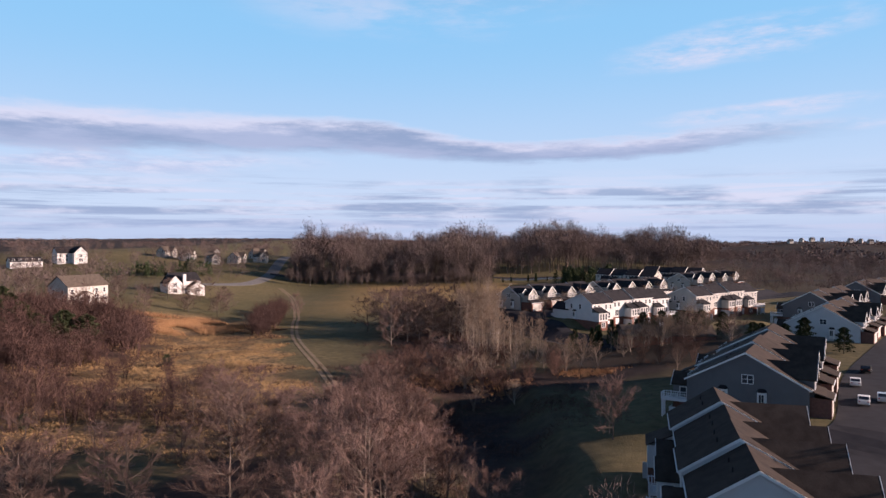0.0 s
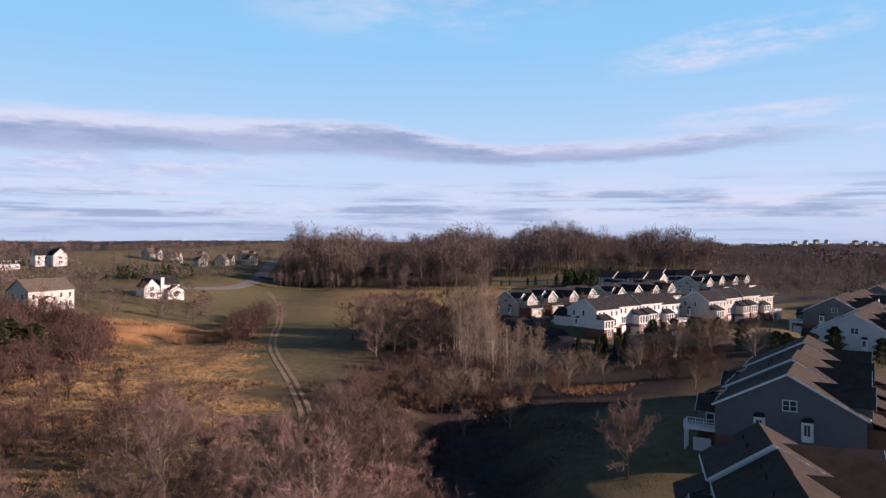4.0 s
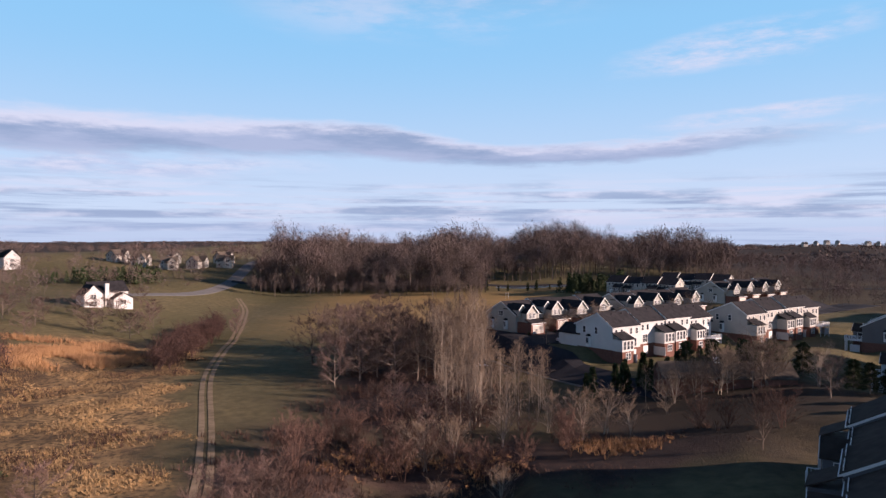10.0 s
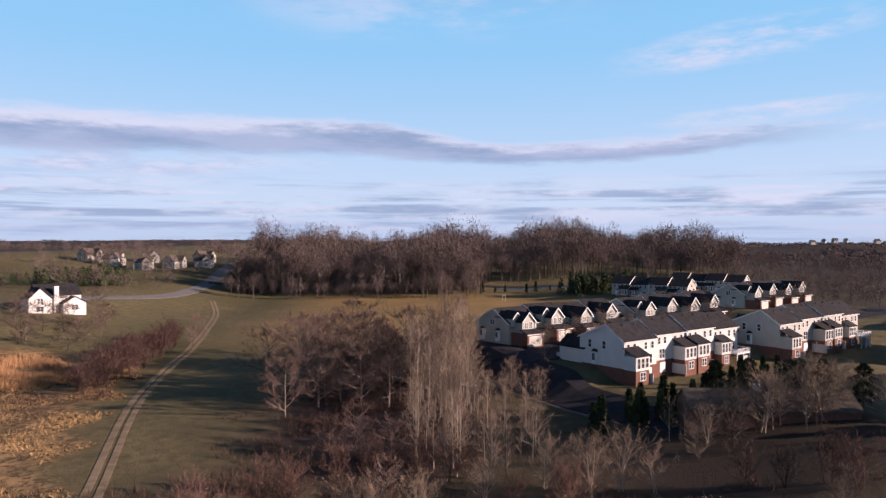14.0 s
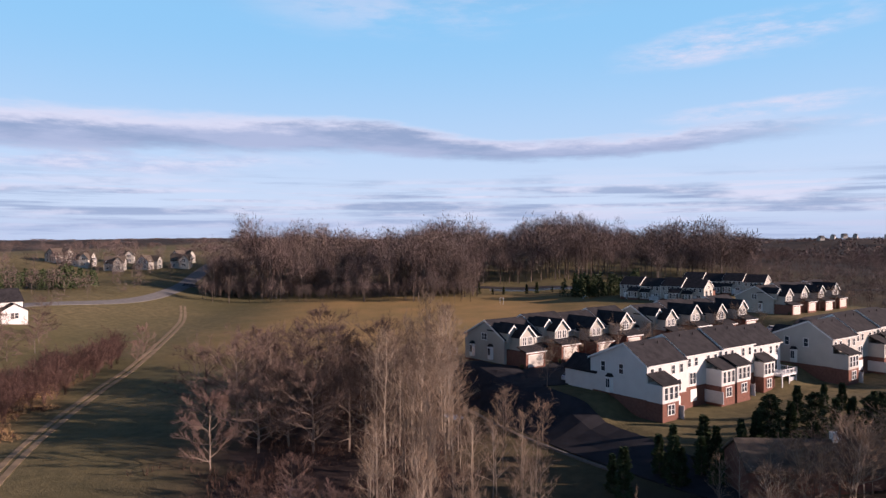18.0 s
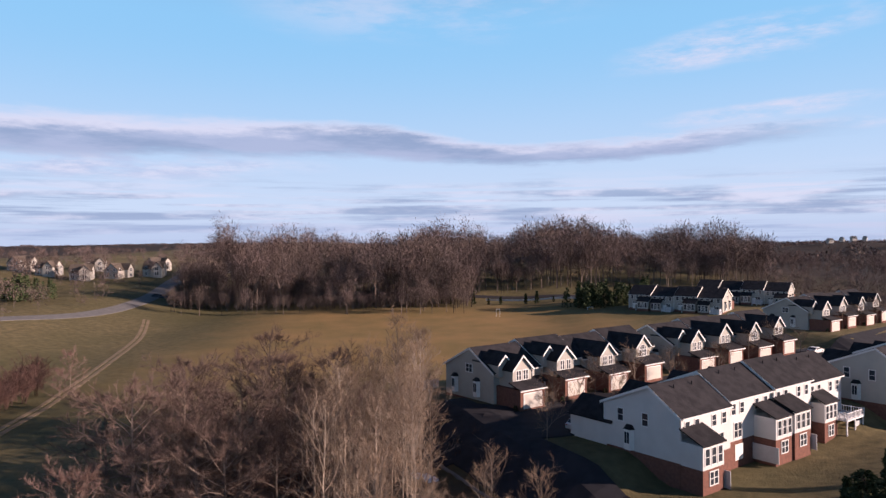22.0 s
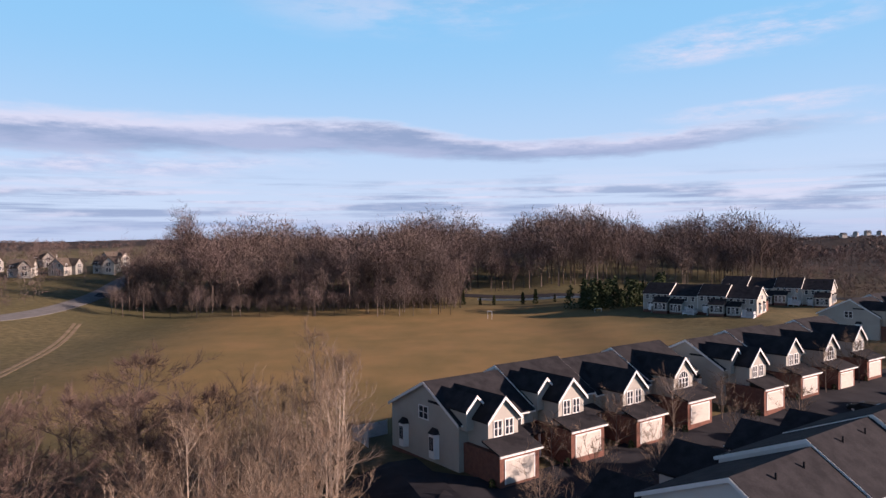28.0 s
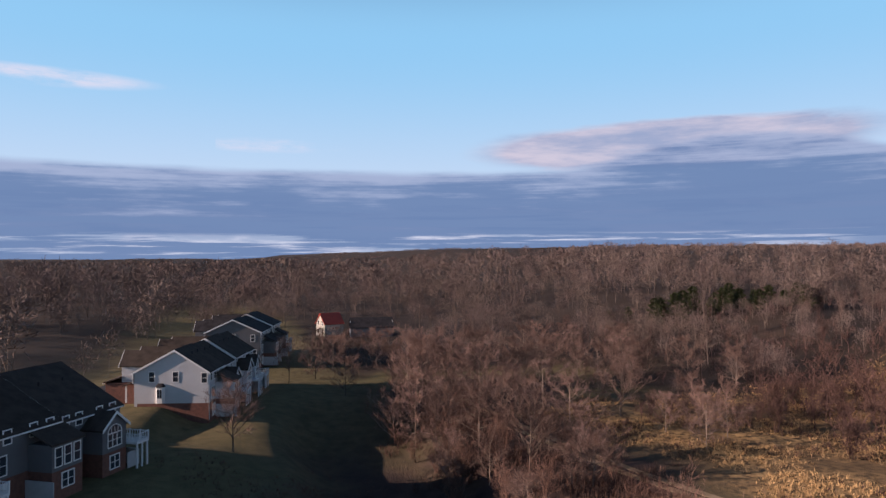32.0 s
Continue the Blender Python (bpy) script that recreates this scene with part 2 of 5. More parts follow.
MAT = dict(
    siding_beige=lap(material("beige_vinyl_siding", (0.39, 0.365, 0.325), 0.6, 0.10, 0.5, 8), 0.12),
    siding_white=lap(material("white_vinyl_siding", (0.58, 0.565, 0.55), 0.55, 0.08, 0.5, 8), 0.12),
    siding_grey=lap(material("grey_vinyl_siding", (0.135, 0.132, 0.138), 0.6, 0.10, 0.5, 8), 0.12),
    siding_pale=lap(material("pale_grey_vinyl_siding", (0.50, 0.50, 0.51), 0.6, 0.08, 0.5, 8), 0.12),
    siding_cream=lap(material("cream_vinyl_siding", (0.43, 0.405, 0.37), 0.6, 0.10, 0.5, 8), 0.12),
    roof=material("asphalt_shingles", (0.031, 0.029, 0.032), 0.95, 0.55, 0.8, 7, (0.018, 0.017, 0.0195), 0.02, 0.1),
    roof_tan=material("weathered_shingles", (0.11, 0.088, 0.07), 0.95, 0.35, 1.2, 14, (0.075, 0.06, 0.05), 0.02, 0.1),
    roof_brown=material("brown_shingles", (0.056, 0.043, 0.036), 0.95, 0.45, 0.8, 7, (0.037, 0.029, 0.025), 0.02, 0.1),
    brick=material("red_brick", (0.175, 0.083, 0.063), 0.9, 0.35, 2.5, 18, (0.13, 0.064, 0.051)),
    trim=material("white_trim_paint", (0.70, 0.69, 0.67), 0.5, 0.06, 2, 20),
    door_white=material("white_garage_door", (0.52, 0.48, 0.43), 0.5, 0.08, 2, 20),
    deck=material("white_deck_paint", (0.64, 0.64, 0.65), 0.6, 0.10, 2, 20),
    concrete=material("concrete", (0.16, 0.155, 0.15), 0.9, 0.2, 1.0, 12),
    asphalt=material("asphalt", (0.032, 0.031, 0.036), 0.92, 0.25, 0.5, 14),
    road_pale=material("worn_road", (0.16, 0.152, 0.148), 0.92, 0.2, 0.5, 9),
    dirt=material("bare_earth", (0.24, 0.178, 0.118), 0.95, 0.4, 0.5, 5, (0.15, 0.115, 0.07)),
    bark=material("grey_brown_bark", (0.165, 0.128, 0.106), 0.95, 0.35, 3, 25, rand=0.4),
    twig_red=material("reddish_twigs", (0.178, 0.117, 0.100), 0.9, 0.3, 0.6, 9, (0.125, 0.078, 0.063), rand=0.45),
    twig_grey=material("grey_twigs", (0.140, 0.096, 0.080), 0.9, 0.3, 0.6, 9, rand=0.45),
    twig_tan=material("tan_twigs", (0.235, 0.168, 0.12), 0.9, 0.3, 0.6, 9, (0.14, 0.10, 0.072), rand=0.2),
    bark_pale=material("pale_bark", (0.31, 0.25, 0.20), 0.9, 0.3, 3, 25, rand=0.2),
    needles=material("dark_green_needles", (0.035, 0.05, 0.025), 0.85, 0.4, 1.0, 10, (0.05, 0.06, 0.025), rand=0.25),
    pine=material("pine_needles", (0.032, 0.041, 0.019), 0.85, 0.4, 1.0, 10, (0.047, 0.053, 0.024), rand=0.2),
    shrub=material("brown_shrub_twigs", (0.148, 0.086, 0.066), 0.92, 0.35, 0.8, 9, (0.088, 0.054, 0.045), rand=0.4),
    shrub_dark=material("dark_red_sapling_twigs", (0.104, 0.06, 0.05), 0.92, 0.35, 0.8, 9, (0.06, 0.037, 0.033), rand=0.4, island=True),
    reeds=material("orange_tan_reeds", (0.42, 0.24, 0.12), 0.9, 0.3, 0.1, 3, (0.30, 0.17, 0.09)),
    dry_grass=material("dry_meadow_grass", (0.42, 0.272, 0.13), 0.9, 0.35, 0.12, 3, (0.19, 0.125, 0.07)),
    wood_far=material("far_bare_woods", (0.138, 0.101, 0.094), 0.95, 0.35, 0.085, 1.5, (0.060, 0.043, 0.040), rand=0.3, island=True),
    wood_pale=material("far_pale_crowns", (0.148, 0.114, 0.101), 0.95, 0.35, 0.085, 1.5, (0.095, 0.07, 0.06), rand=0.3, island=True),
    wood_trunk=material("far_pale_trunks", (0.15, 0.118, 0.10), 0.95, 0.35, 0.1, 1.5, (0.07, 0.054, 0.047), rand=0.3, island=True),
    car_paint=material("silver_car_paint", (0.55, 0.56, 0.58), 0.3, 0.03, 2, 20, metal=0.4, spec=0.5),
    tyre=material("black_rubber", (0.02, 0.02, 0.02), 0.8, 0.2),
    snow=material("old_snow", (0.80, 0.82, 0.86), 0.7, 0.1, 2, 12),
    red_roof=material("red_metal_roof", (0.42, 0.07, 0.05), 0.5, 0.15, 1, 10),
    fence_white=material("white_vinyl_fence", (0.45, 0.45, 0.46), 0.5, 0.08, 2, 20),
)
glass = bpy.data.materials.new("window_glass")
glass.use_nodes = True
gb = glass.node_tree.nodes["Principled BSDF"]
gb.inputs["Base Color"].default_value = (0.035, 0.04, 0.05, 1)
gb.inputs["Roughness"].default_value, gb.inputs["Specular IOR Level"].default_value = 0.08, 0.6
MAT["glass"] = glass


# ---------------------------------------------------------------- small mesh helpers
def part(name, data, mat, parent=None, label=""):
    """Links a bmesh or mesh as one object under parent."""
    if isinstance(data, bmesh.types.BMesh):
        me = bpy.data.meshes.new(name)
        data.to_mesh(me)
        data.free()
    else:
        me = data
    if mat is not None and not me.materials:
        me.materials.append(MAT[mat] if isinstance(mat, str) else mat)
    ob = new(name, me)
    if parent is not None:
        ob.parent = parent
    if label:
        tagged(ob, label)
    return ob


def empty(name, m, label, category, group="", kind=""):
    ob = new(name)
    ob.empty_display_size = 0.5
    ob.matrix_basis = m
    return tagged(ob, label, category, group, kind)


def box(bm, x0, x1, y0, y1, z0, z1):
    v = [bm.verts.new(c) for c in ((x0, y0, z0), (x1, y0, z0), (x1, y1, z0), (x0, y1, z0), (x0, y0, z1), (x1, y0, z1), (x1, y1, z1), (x0, y1, z1))]
    for f in ((3, 2, 1, 0), (4, 5, 6, 7), (0, 1, 5, 4), (1, 2, 6, 5), (2, 3, 7, 6), (3, 0, 4, 7)):
        bm.faces.new([v[i] for i in f])
    return bm


def boxes(*args):
    bm = bmesh.new()
    for a in args:
        box(bm, *a)
    return bm


def prism(bm, pts, axis, a, b):
    """A solid from a closed outline: pts in the two other axes, drawn out along axis from a to b."""
    def place(p, q):
        return {"X": (q, p[0], p[1]), "Y": (p[0], q, p[1]), "Z": (p[0], p[1], q)}[axis]
    lo = [bm.verts.new(place(p, a)) for p in pts]
    hi = [bm.verts.new(place(p, b)) for p in pts]
    n = len(pts)
    bm.faces.new(lo)
    bm.faces.new(hi[::-1])
    for i in range(n):
        bm.faces.new((lo[i], hi[i], hi[(i + 1) % n], lo[(i + 1) % n]))
    return bm


def solid(pts, axis, a, b):
    bm = prism(bmesh.new(), pts, axis, a, b)
    bmesh.ops.recalc_face_normals(bm, faces=bm.faces)
    return bm


def mesh_from(name, verts, faces, mat=None):
    me = bpy.data.meshes.new(name)
    me.from_pydata(verts, [], faces)
    if mat:
        me.materials.append(MAT[mat])
    return me



# ---------------------------------------------------------------- the rows of houses: place, turn, foot and units
RK = dict(rear="none", siding="siding_beige", w=10.4, eave=4.9, top=8.2, yb=6.6, yr=-0.2, drop=0.5)
WK = dict(steps=(0.3, 1.0, 0.75, 0.25), w=10.6, yb=5.6, yr=1.2, deep=0.3, gable=False, mirror=True)
VK = dict(w=8.6, siding="siding_beige", drop=0.5, eave=4.9, top=8.0)
GK = dict(sun=True, dk=0.3, reach=4.3, near=True, roof="roof_brown", siding="siding_grey", eave=4.2, top=9.1, yb=9.6, yf=-8.6)
RL = "beige-sided brick-fronted townhouse with a white garage door"
WL = "white-sided townhouse with a brick basement and shingled roof"
VL = "cream-sided townhouse with white decks beyond the field"
GL = "grey-sided townhouse with a dark shingled roof"
T2, AR, DK, SM = dict(twin=True), dict(arch=True), dict(rear="deck"), dict(end_kind="small")
ROWS = [
    ((21.4, 228.0), 37.0, 10.9, [T2, T2, {}, AR], RL, "garage-front row", RK),
    ((58.5, 254.0), 36.0, 11.4, [T2, {}, AR, {}], RL, "garage-front row", RK),
    ((111.0, 304.0), 36.0, 12.6, [T2, {}, AR, {}], RL, "garage-front row", RK),
    ((75.4, 224.9), 216.7, 10.0, [DK, dict(far=True), {}, dict(end_kind="small", far=True)], WL, "white rear-facing row", dict(WK, siding="siding_white")),
    ((118.0, 248.6), 216.7, 10.7, [DK, dict(far=True), {}, dict(end_kind="small", far=True)], "pale-sided townhouse with a brick basement and shingled roof", "white rear-facing row", dict(WK, siding="siding_cream")),
    ((120, 366), 144, 11.3, [DK, {}, DK, {}], VL, "far row", VK),
    ((154, 388), 144, 12.0, [{}, DK, {}, {}], VL, "far row", VK),
    ((45.4, 79.7), 58, 8.9, [DK, {}, DK, {}], GL, "grey rows by the valley", dict(GK, w=10.3)),
    ((24.1, 28.3), 74, 7.6, [dict(DK, sun=True), dict(DK, sun=True), dict(DK, sun=True), SM], "pale-sided townhouse with a dark shingled roof and white decks", "grey rows by the valley", dict(w=8.2, siding="siding_pale", roof="roof_brown", eave=4.9, top=8.4, yb=5.9)),
    ((100, 157), 50, 9.2, [DK, {}, {}, {}], "pale grey-sided townhouse with a dark roof and white decks", "grey rows by the valley", dict(GK, w=9.6, siding="siding_pale")),
    ((124, 208), 45, 9.4, [DK, {}, {}, {}], GL, "grey rows by the valley", dict(GK, w=9.6)),
    ((172, 262), 40, 10.0, [DK, {}, {}, {}], GL, "grey rows by the valley", dict(GK, w=9.6)),
    ((15, -26), 76, 7.6, [DK, {}, {}, SM], GL, "grey rows by the valley", dict(w=8.2, siding="siding_grey")),
]

# ---------------------------------------------------------------- ground
def step(v, a, b):
    s = np.clip((np.asarray(v, float) - a) / (b - a), 0, 1)
    return s * s * (3 - 2 * s)


def bell(x, y, cx, cy, rx, ry):
    return np.exp(-(((x - cx) / rx) ** 2 + ((y - cy) / ry) ** 2))


def height(x, y):
    x, y = np.asarray(x, float), np.asarray(y, float)
    h = 5.0 + 0 * x
    h = h + 9.0 * step(x, -75, -150) * step(y, -260, 60)
    h = h + 11.0 * step(y, 320, 480) * step(x, -140, -260)
    h = h + 4.5 * step(y, 380, 500) * step(x, 0, -120)
    h = h + 4.0 * step(x, 30, 75)
    h = h + 2.0 * step(y, 240, 330) * step(x, 60, 30) * step(x, -120, -40)
    h = h + 14.0 * bell(x, y, 660, 1200, 170, 120) + 18.0 * bell(x, y, 110, 620, 170, 120) + 9.0 * bell(x, y, -40, 520, 120, 80)
    h = h - 2.2 * bell(x, y, 4, 110, 26, 90)
    h = h - 4.0 * step(x, 18, 10) * step(x, -14, -3) * step(y, 44, 70) * step(y, 152, 112)
    far = np.hypot(x, y - 150)
    h = h + 13 * step(far, 500, 1500) + 6 * step(far, 700, 1800) * np.sin(x / 310 + 1.0) * np.cos(y / 270 + 0.4)
    h = h + 13.0 * step(x, -40, -260) * step(y, 40, -200) + 15.0 * step(x, -235, -400) * step(y, 480, 330)
    # level pads under the rows, a storey lower behind those with basements
    for (ox, oy), turn, z, units, _, _, opt in ROWS:
        c, s = math.cos(radians(turn)), math.sin(radians(turn))
        lx, ly = (x - ox) * c + (y - oy) * s, -(x - ox) * s + (y - oy) * c
        yb = opt.get("yb", 7.0)
        outx = np.maximum(np.maximum(-lx - 4, lx - len(units) * opt["w"] - 4), 0)
        outy = np.maximum(np.maximum(-16 - ly, ly - yb - 5), 0)
        k = 1 - step(np.hypot(outx, outy), 0, 13)
        h = h + k * (z - 0.08 - opt.get("drop", 2.8) * step(ly, -2, yb - 0.5) - h)
    return h


def H(x, y):
    return float(height(x, y))


def cover(x, y):
    """How much of the ground is meadow, leaf litter and lawn; some litter and woods patches only paint in shade."""
    x, y = np.asarray(x, float), np.asarray(y, float)
    x, y = x + 2.2 * np.sin(y * 0.31 + 1.3 * np.sin(x * 0.19)) + 1.3 * np.sin(y * 0.73 + x * 0.41), y + 2.2 * np.sin(x * 0.27 + 1.1 * np.sin(y * 0.23)) + 1.3 * np.sin(x * 0.81 - y * 0.37)
    edge = np.interp(y, [40, 112, 140, 185, 250], [-24, -31, -40, -56, -70])
    meadow = step(x, edge + 4, edge - 4) * step(x, -190, -150) * step(y, 246, 232) * step(y, 56, 82) * np.maximum(step(y, 205, 190), step(x, -112, -100))
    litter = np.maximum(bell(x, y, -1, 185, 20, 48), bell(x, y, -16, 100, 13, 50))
    # ravine floor: the valley's shade painted in with the dark litter colour
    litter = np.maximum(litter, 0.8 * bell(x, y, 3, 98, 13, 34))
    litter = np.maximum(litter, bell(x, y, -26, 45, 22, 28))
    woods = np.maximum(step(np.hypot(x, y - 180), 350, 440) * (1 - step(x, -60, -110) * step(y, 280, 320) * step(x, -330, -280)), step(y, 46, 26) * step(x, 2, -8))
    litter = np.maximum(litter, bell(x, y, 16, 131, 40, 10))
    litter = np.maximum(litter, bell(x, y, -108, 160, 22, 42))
    woods = np.maximum(woods, np.maximum(step(x, -44, -60) * step(x, -250, -220) * step(y, 88, 66), step(x, 40, 60) * step(y, 34, 10)))
    # east bank lawn: shade put into the colour, using the dark woods floor
    woods = np.maximum(woods, np.clip(1.3 * np.maximum(bell(x, y, 44, 150, 20, 20), bell(x, y, 62, 152, 24, 18)), 0, 0.9))
    woods = np.maximum(woods, 0.75 * step(x, 150, 195) * step(y, 60, 120))
    for cx, cy, rx, ry in ((-42, 34, 22, 9), (-8, 30, 18, 7), (-48, 66, 9, 6), (-70, 88, 24, 8)):
        clear = 1 - np.clip(1.6 * bell(x, y, cx, cy, rx, ry), 0, 1)
        woods, litter = woods * clear, litter * clear
    tan = step(y, 235, 300) * step(y, 430, 395) * step(x, -75, -30) * step(x, 95, 60)
    return np.stack([meadow, np.clip(litter * 1.6, 0, 1), woods, tan], -1)


N = 300
s = np.linspace(-1, 1, N)
gx = 330 * s + 4200 * s ** 7
gy = 180 + 330 * s + 4200 * s ** 7
X, Y = np.meshgrid(gx, gy)
Z = height(X, Y)
verts = np.stack([X, Y, Z], -1).reshape(-1, 3)
i = np.arange(N * N).reshape(N, N)
faces = np.stack([i[:-1, :-1], i[:-1, 1:], i[1:, 1:], i[1:, :-1]], -1).reshape(-1, 4)
gme = bpy.data.meshes.new("ground")
gme.from_pydata(verts.tolist(), [], faces.tolist())
gme.polygons.foreach_set("use_smooth", [True] * len(gme.polygons))
att = gme.color_attributes.new("cover", "FLOAT_COLOR", "POINT")
att.data.foreach_set("color", cover(X, Y).reshape(-1))

gm = bpy.data.materials.new("ground_cover")
gm.use_nodes = True
gt = gm.node_tree
gbs = gt.nodes["Principled BSDF"]
gbs.inputs["Roughness"].default_value, gbs.inputs["Specular IOR Level"].default_value = 0.95, 0.1
gpos = gt.nodes.new("ShaderNodeNewGeometry").outputs["Position"]
gat = gt.nodes.new("ShaderNodeVertexColor")
gat.layer_name = "cover"
gsp = gt.nodes.new("ShaderNodeSeparateColor")
gt.links.new(gat.outputs[0], gsp.inputs[0])


def gnoise(scale, detail=6.0):
    n = gt.nodes.new("ShaderNodeTexNoise")
    gt.links.new(gpos, n.inputs["Vector"])
    n.inputs["Scale"].default_value, n.inputs["Detail"].default_value, n.inputs["Roughness"].default_value = scale, detail, 0.6
    return n.outputs[0]


def gmix(fac, a, b):
    n = gt.nodes.new("ShaderNodeMix")
    n.data_type = "RGBA"
    gt.links.new(fac, n.inputs[0])
    for k, v in ((6, a), (7, b)):
        if isinstance(v, tuple):
            n.inputs[k].default_value = (*v, 1)
        else:
            gt.links.new(v, n.inputs[k])
    return n.outputs[2]


def gramp(v, a, b):
    n = gt.nodes.new("ShaderNodeMapRange")
    gt.links.new(v, n.inputs[0])
    n.inputs[1].default_value, n.inputs[2].default_value = a, b
    return n.outputs[0]


lawn = gmix(gramp(gnoise(0.018), 0.40, 0.62), (0.108, 0.094, 0.046), (0.17, 0.132, 0.068))
lawn = gmix(gramp(gnoise(0.5), 0.35, 0.75), lawn, (0.072, 0.064, 0.032))
lawn = gmix(gat.outputs[1], lawn, gmix(gramp(gnoise(0.06), 0.35, 0.7), (0.27, 0.17, 0.072), (0.17, 0.125, 0.05)))
mead = gmix(gramp(gnoise(0.12), 0.40, 0.60), (0.36, 0.23, 0.105), (0.14, 0.093, 0.05))
mead = gmix(gramp(gnoise(1.1), 0.45, 0.62), mead, (0.075, 0.052, 0.03))
# leaf litter; also the painted shade of the ravine floor
litter_shade_g = gmix(gramp(gnoise(0.3), 0.35, 0.65), (0.060, 0.040, 0.034), (0.03, 0.022, 0.021))
# floor of the woods; also the shade painted on the east bank
wood_shade_g = gmix(gramp(gnoise(0.05), 0.4, 0.6), (0.046, 0.033, 0.026), (0.028, 0.022, 0.019))
gc = gmix(gsp.outputs[0], lawn, mead)
gc = gmix(gsp.outputs[1], gc, litter_shade_g)
gc = gmix(gsp.outputs[2], gc, wood_shade_g)
gt.links.new(gc, gbs.inputs["Base Color"])
gbp = gt.nodes.new("ShaderNodeBump")
gbp.inputs["Strength"].default_value, gbp.inputs["Distance"].default_value = 0.5, 0.25
gt.links.new(gnoise(2.5), gbp.inputs["Height"])
gt.links.new(gbp.outputs[0], gbs.inputs["Normal"])
gme.materials.append(gm)
tagged(new("ground", gme), "rolling winter ground of mown grass, dry meadow and leaf litter", "ground", kind="structure")


def strip(name, line, width, mat, lift, label, category, parent=None, crown=0.0):
    """A band laid over the ground along a smooth line of points, with a thickness of its own."""
    pts = [Vector(p) for p in line]
    path = []
    for k in range(len(pts) - 1):
        p0, p1, p2, p3 = pts[max(k - 1, 0)], pts[k], pts[k + 1], pts[min(k + 2, len(pts) - 1)]
        n = max(2, int((p2 - p1).length / 2.5))
        for j in range(n):
            t = j / n
            path.append(0.5 * (2 * p1 + (p2 - p0) * t + (2 * p0 - 5 * p1 + 4 * p2 - p3) * t * t + (3 * p1 - p0 - 3 * p2 + p3) * t ** 3))
    path.append(pts[-1])
    q, lifts, fs = [], [], []
    for k, p in enumerate(path):
        d = (path[min(k + 1, len(path) - 1)] - path[max(k - 1, 0)]).normalized()
        nrm = Vector((-d.y, d.x))
        for o, dz in ((-0.5, -0.4), (-0.5, lift), (-0.17, lift + crown), (0.17, lift + crown), (0.5, lift), (0.5, -0.4)):
            c = p + nrm * (o * width)
            q.append((c.x, c.y))
            lifts.append(dz)
        if k:
            a, b = 6 * (k - 1), 6 * k
            for j in range(5):
                fs.append((a + j, b + j, b + j + 1, a + j + 1))
    q = np.array(q)
    vs = np.column_stack([q, height(q[:, 0], q[:, 1]) + np.array(lifts)]).tolist()
    ob = part(name, mesh_from(name, vs, fs, mat), None, parent)
    return tagged(ob, label, category, kind="structure")


# ---------------------------------------------------------------- houses
def lattice(xs, zs, y0, y1):
    """A frame with bars as one welded mesh: every second field between the cuts is open."""
    bm = bmesh.new()
    grid = [[[bm.verts.new((x, y, z)) for z in zs] for x in xs] for y in (y0, y1)]
    nx, nz = len(xs) - 1, len(zs) - 1

    def full(i, k):
        return 0 <= i < nx and 0 <= k < nz and (i % 2 == 0 or k % 2 == 0)
    for i in range(nx):
        for k in range(nz):
            if full(i, k):
                a, b = grid[0], grid[1]
                bm.faces.new((a[i][k], a[i + 1][k], a[i + 1][k + 1], a[i][k + 1]))
                bm.faces.new((b[i][k + 1], b[i + 1][k + 1], b[i + 1][k], b[i][k]))
                for di, dk, p, q in ((-1, 0, (i, k), (i, k + 1)), (1, 0, (i + 1, k + 1), (i + 1, k)), (0, -1, (i + 1, k), (i, k)), (0, 1, (i, k + 1), (i + 1, k + 1))):
                    if not full(i + di, k + dk):
                        bm.faces.new((a[p[0]][p[1]], a[q[0]][q[1]], b[q[0]][q[1]], b[p[0]][p[1]]))
    return bm


def window(parent, x, y, z, w, h, facing, name="window", bars=1, arch=False):
    """A framed window whose outer face lies just proud of a wall. facing: -Y, +Y, -X or +X; x, y, z: the middle of its foot."""
    f = 0.11
    cuts = [-w / 2 - f, -w / 2] + [c for k in range(1, bars) for c in (-w / 2 + w * k / bars - 0.06, -w / 2 + w * k / bars + 0.06)] + [w / 2, w / 2 + f]
    fr = lattice(cuts, [-f, 0, h * 0.48, h * 0.48 + 0.06, h, h + f], -0.07, 0.03)
    if arch:
        n = 10
        pts = [((w / 2 + f) * math.cos(math.pi * k / n), h + f + (w / 2 + f) * 0.8 * math.sin(math.pi * k / n)) for k in range(n + 1)]
        inner = [(w / 2 * math.cos(math.pi * k / n), h + f + w / 2 * 0.8 * math.sin(math.pi * k / n)) for k in range(n, -1, -1)]
        for k in range(n):
            prism(fr, [pts[k], pts[k + 1], inner[n - k - 1], inner[n - k]], "Y", -0.07, 0.03)
        for k in (-1, 0, 1):
            box(fr, k * w / 4 - 0.04, k * w / 4 + 0.04, -0.05, 0.02, h + f, h + f + w * 0.3)
    bmesh.ops.recalc_face_normals(fr, faces=fr.faces)
    pane = boxes((-w / 2 + 0.002, w / 2 - 0.002, -0.02, 0.01, 0.002, h - 0.002))
    if arch:
        prism(pane, [(w / 2 * 0.99 * math.cos(math.pi * k / 10), h + 0.11 + w / 2 * 0.79 * math.sin(math.pi * k / 10)) for k in range(11)], "Y", -0.02, 0.01)
        bmesh.ops.recalc_face_normals(pane, faces=pane.faces)
    turn = {"-Y": 0, "+X": 90, "+Y": 180, "-X": -90}[facing]
    ob = part(name, fr, "trim", parent)
    ob.matrix_basis = pose(x, y, z, 0, 0, turn)
    part("pane", pane, "glass", ob)
    return ob


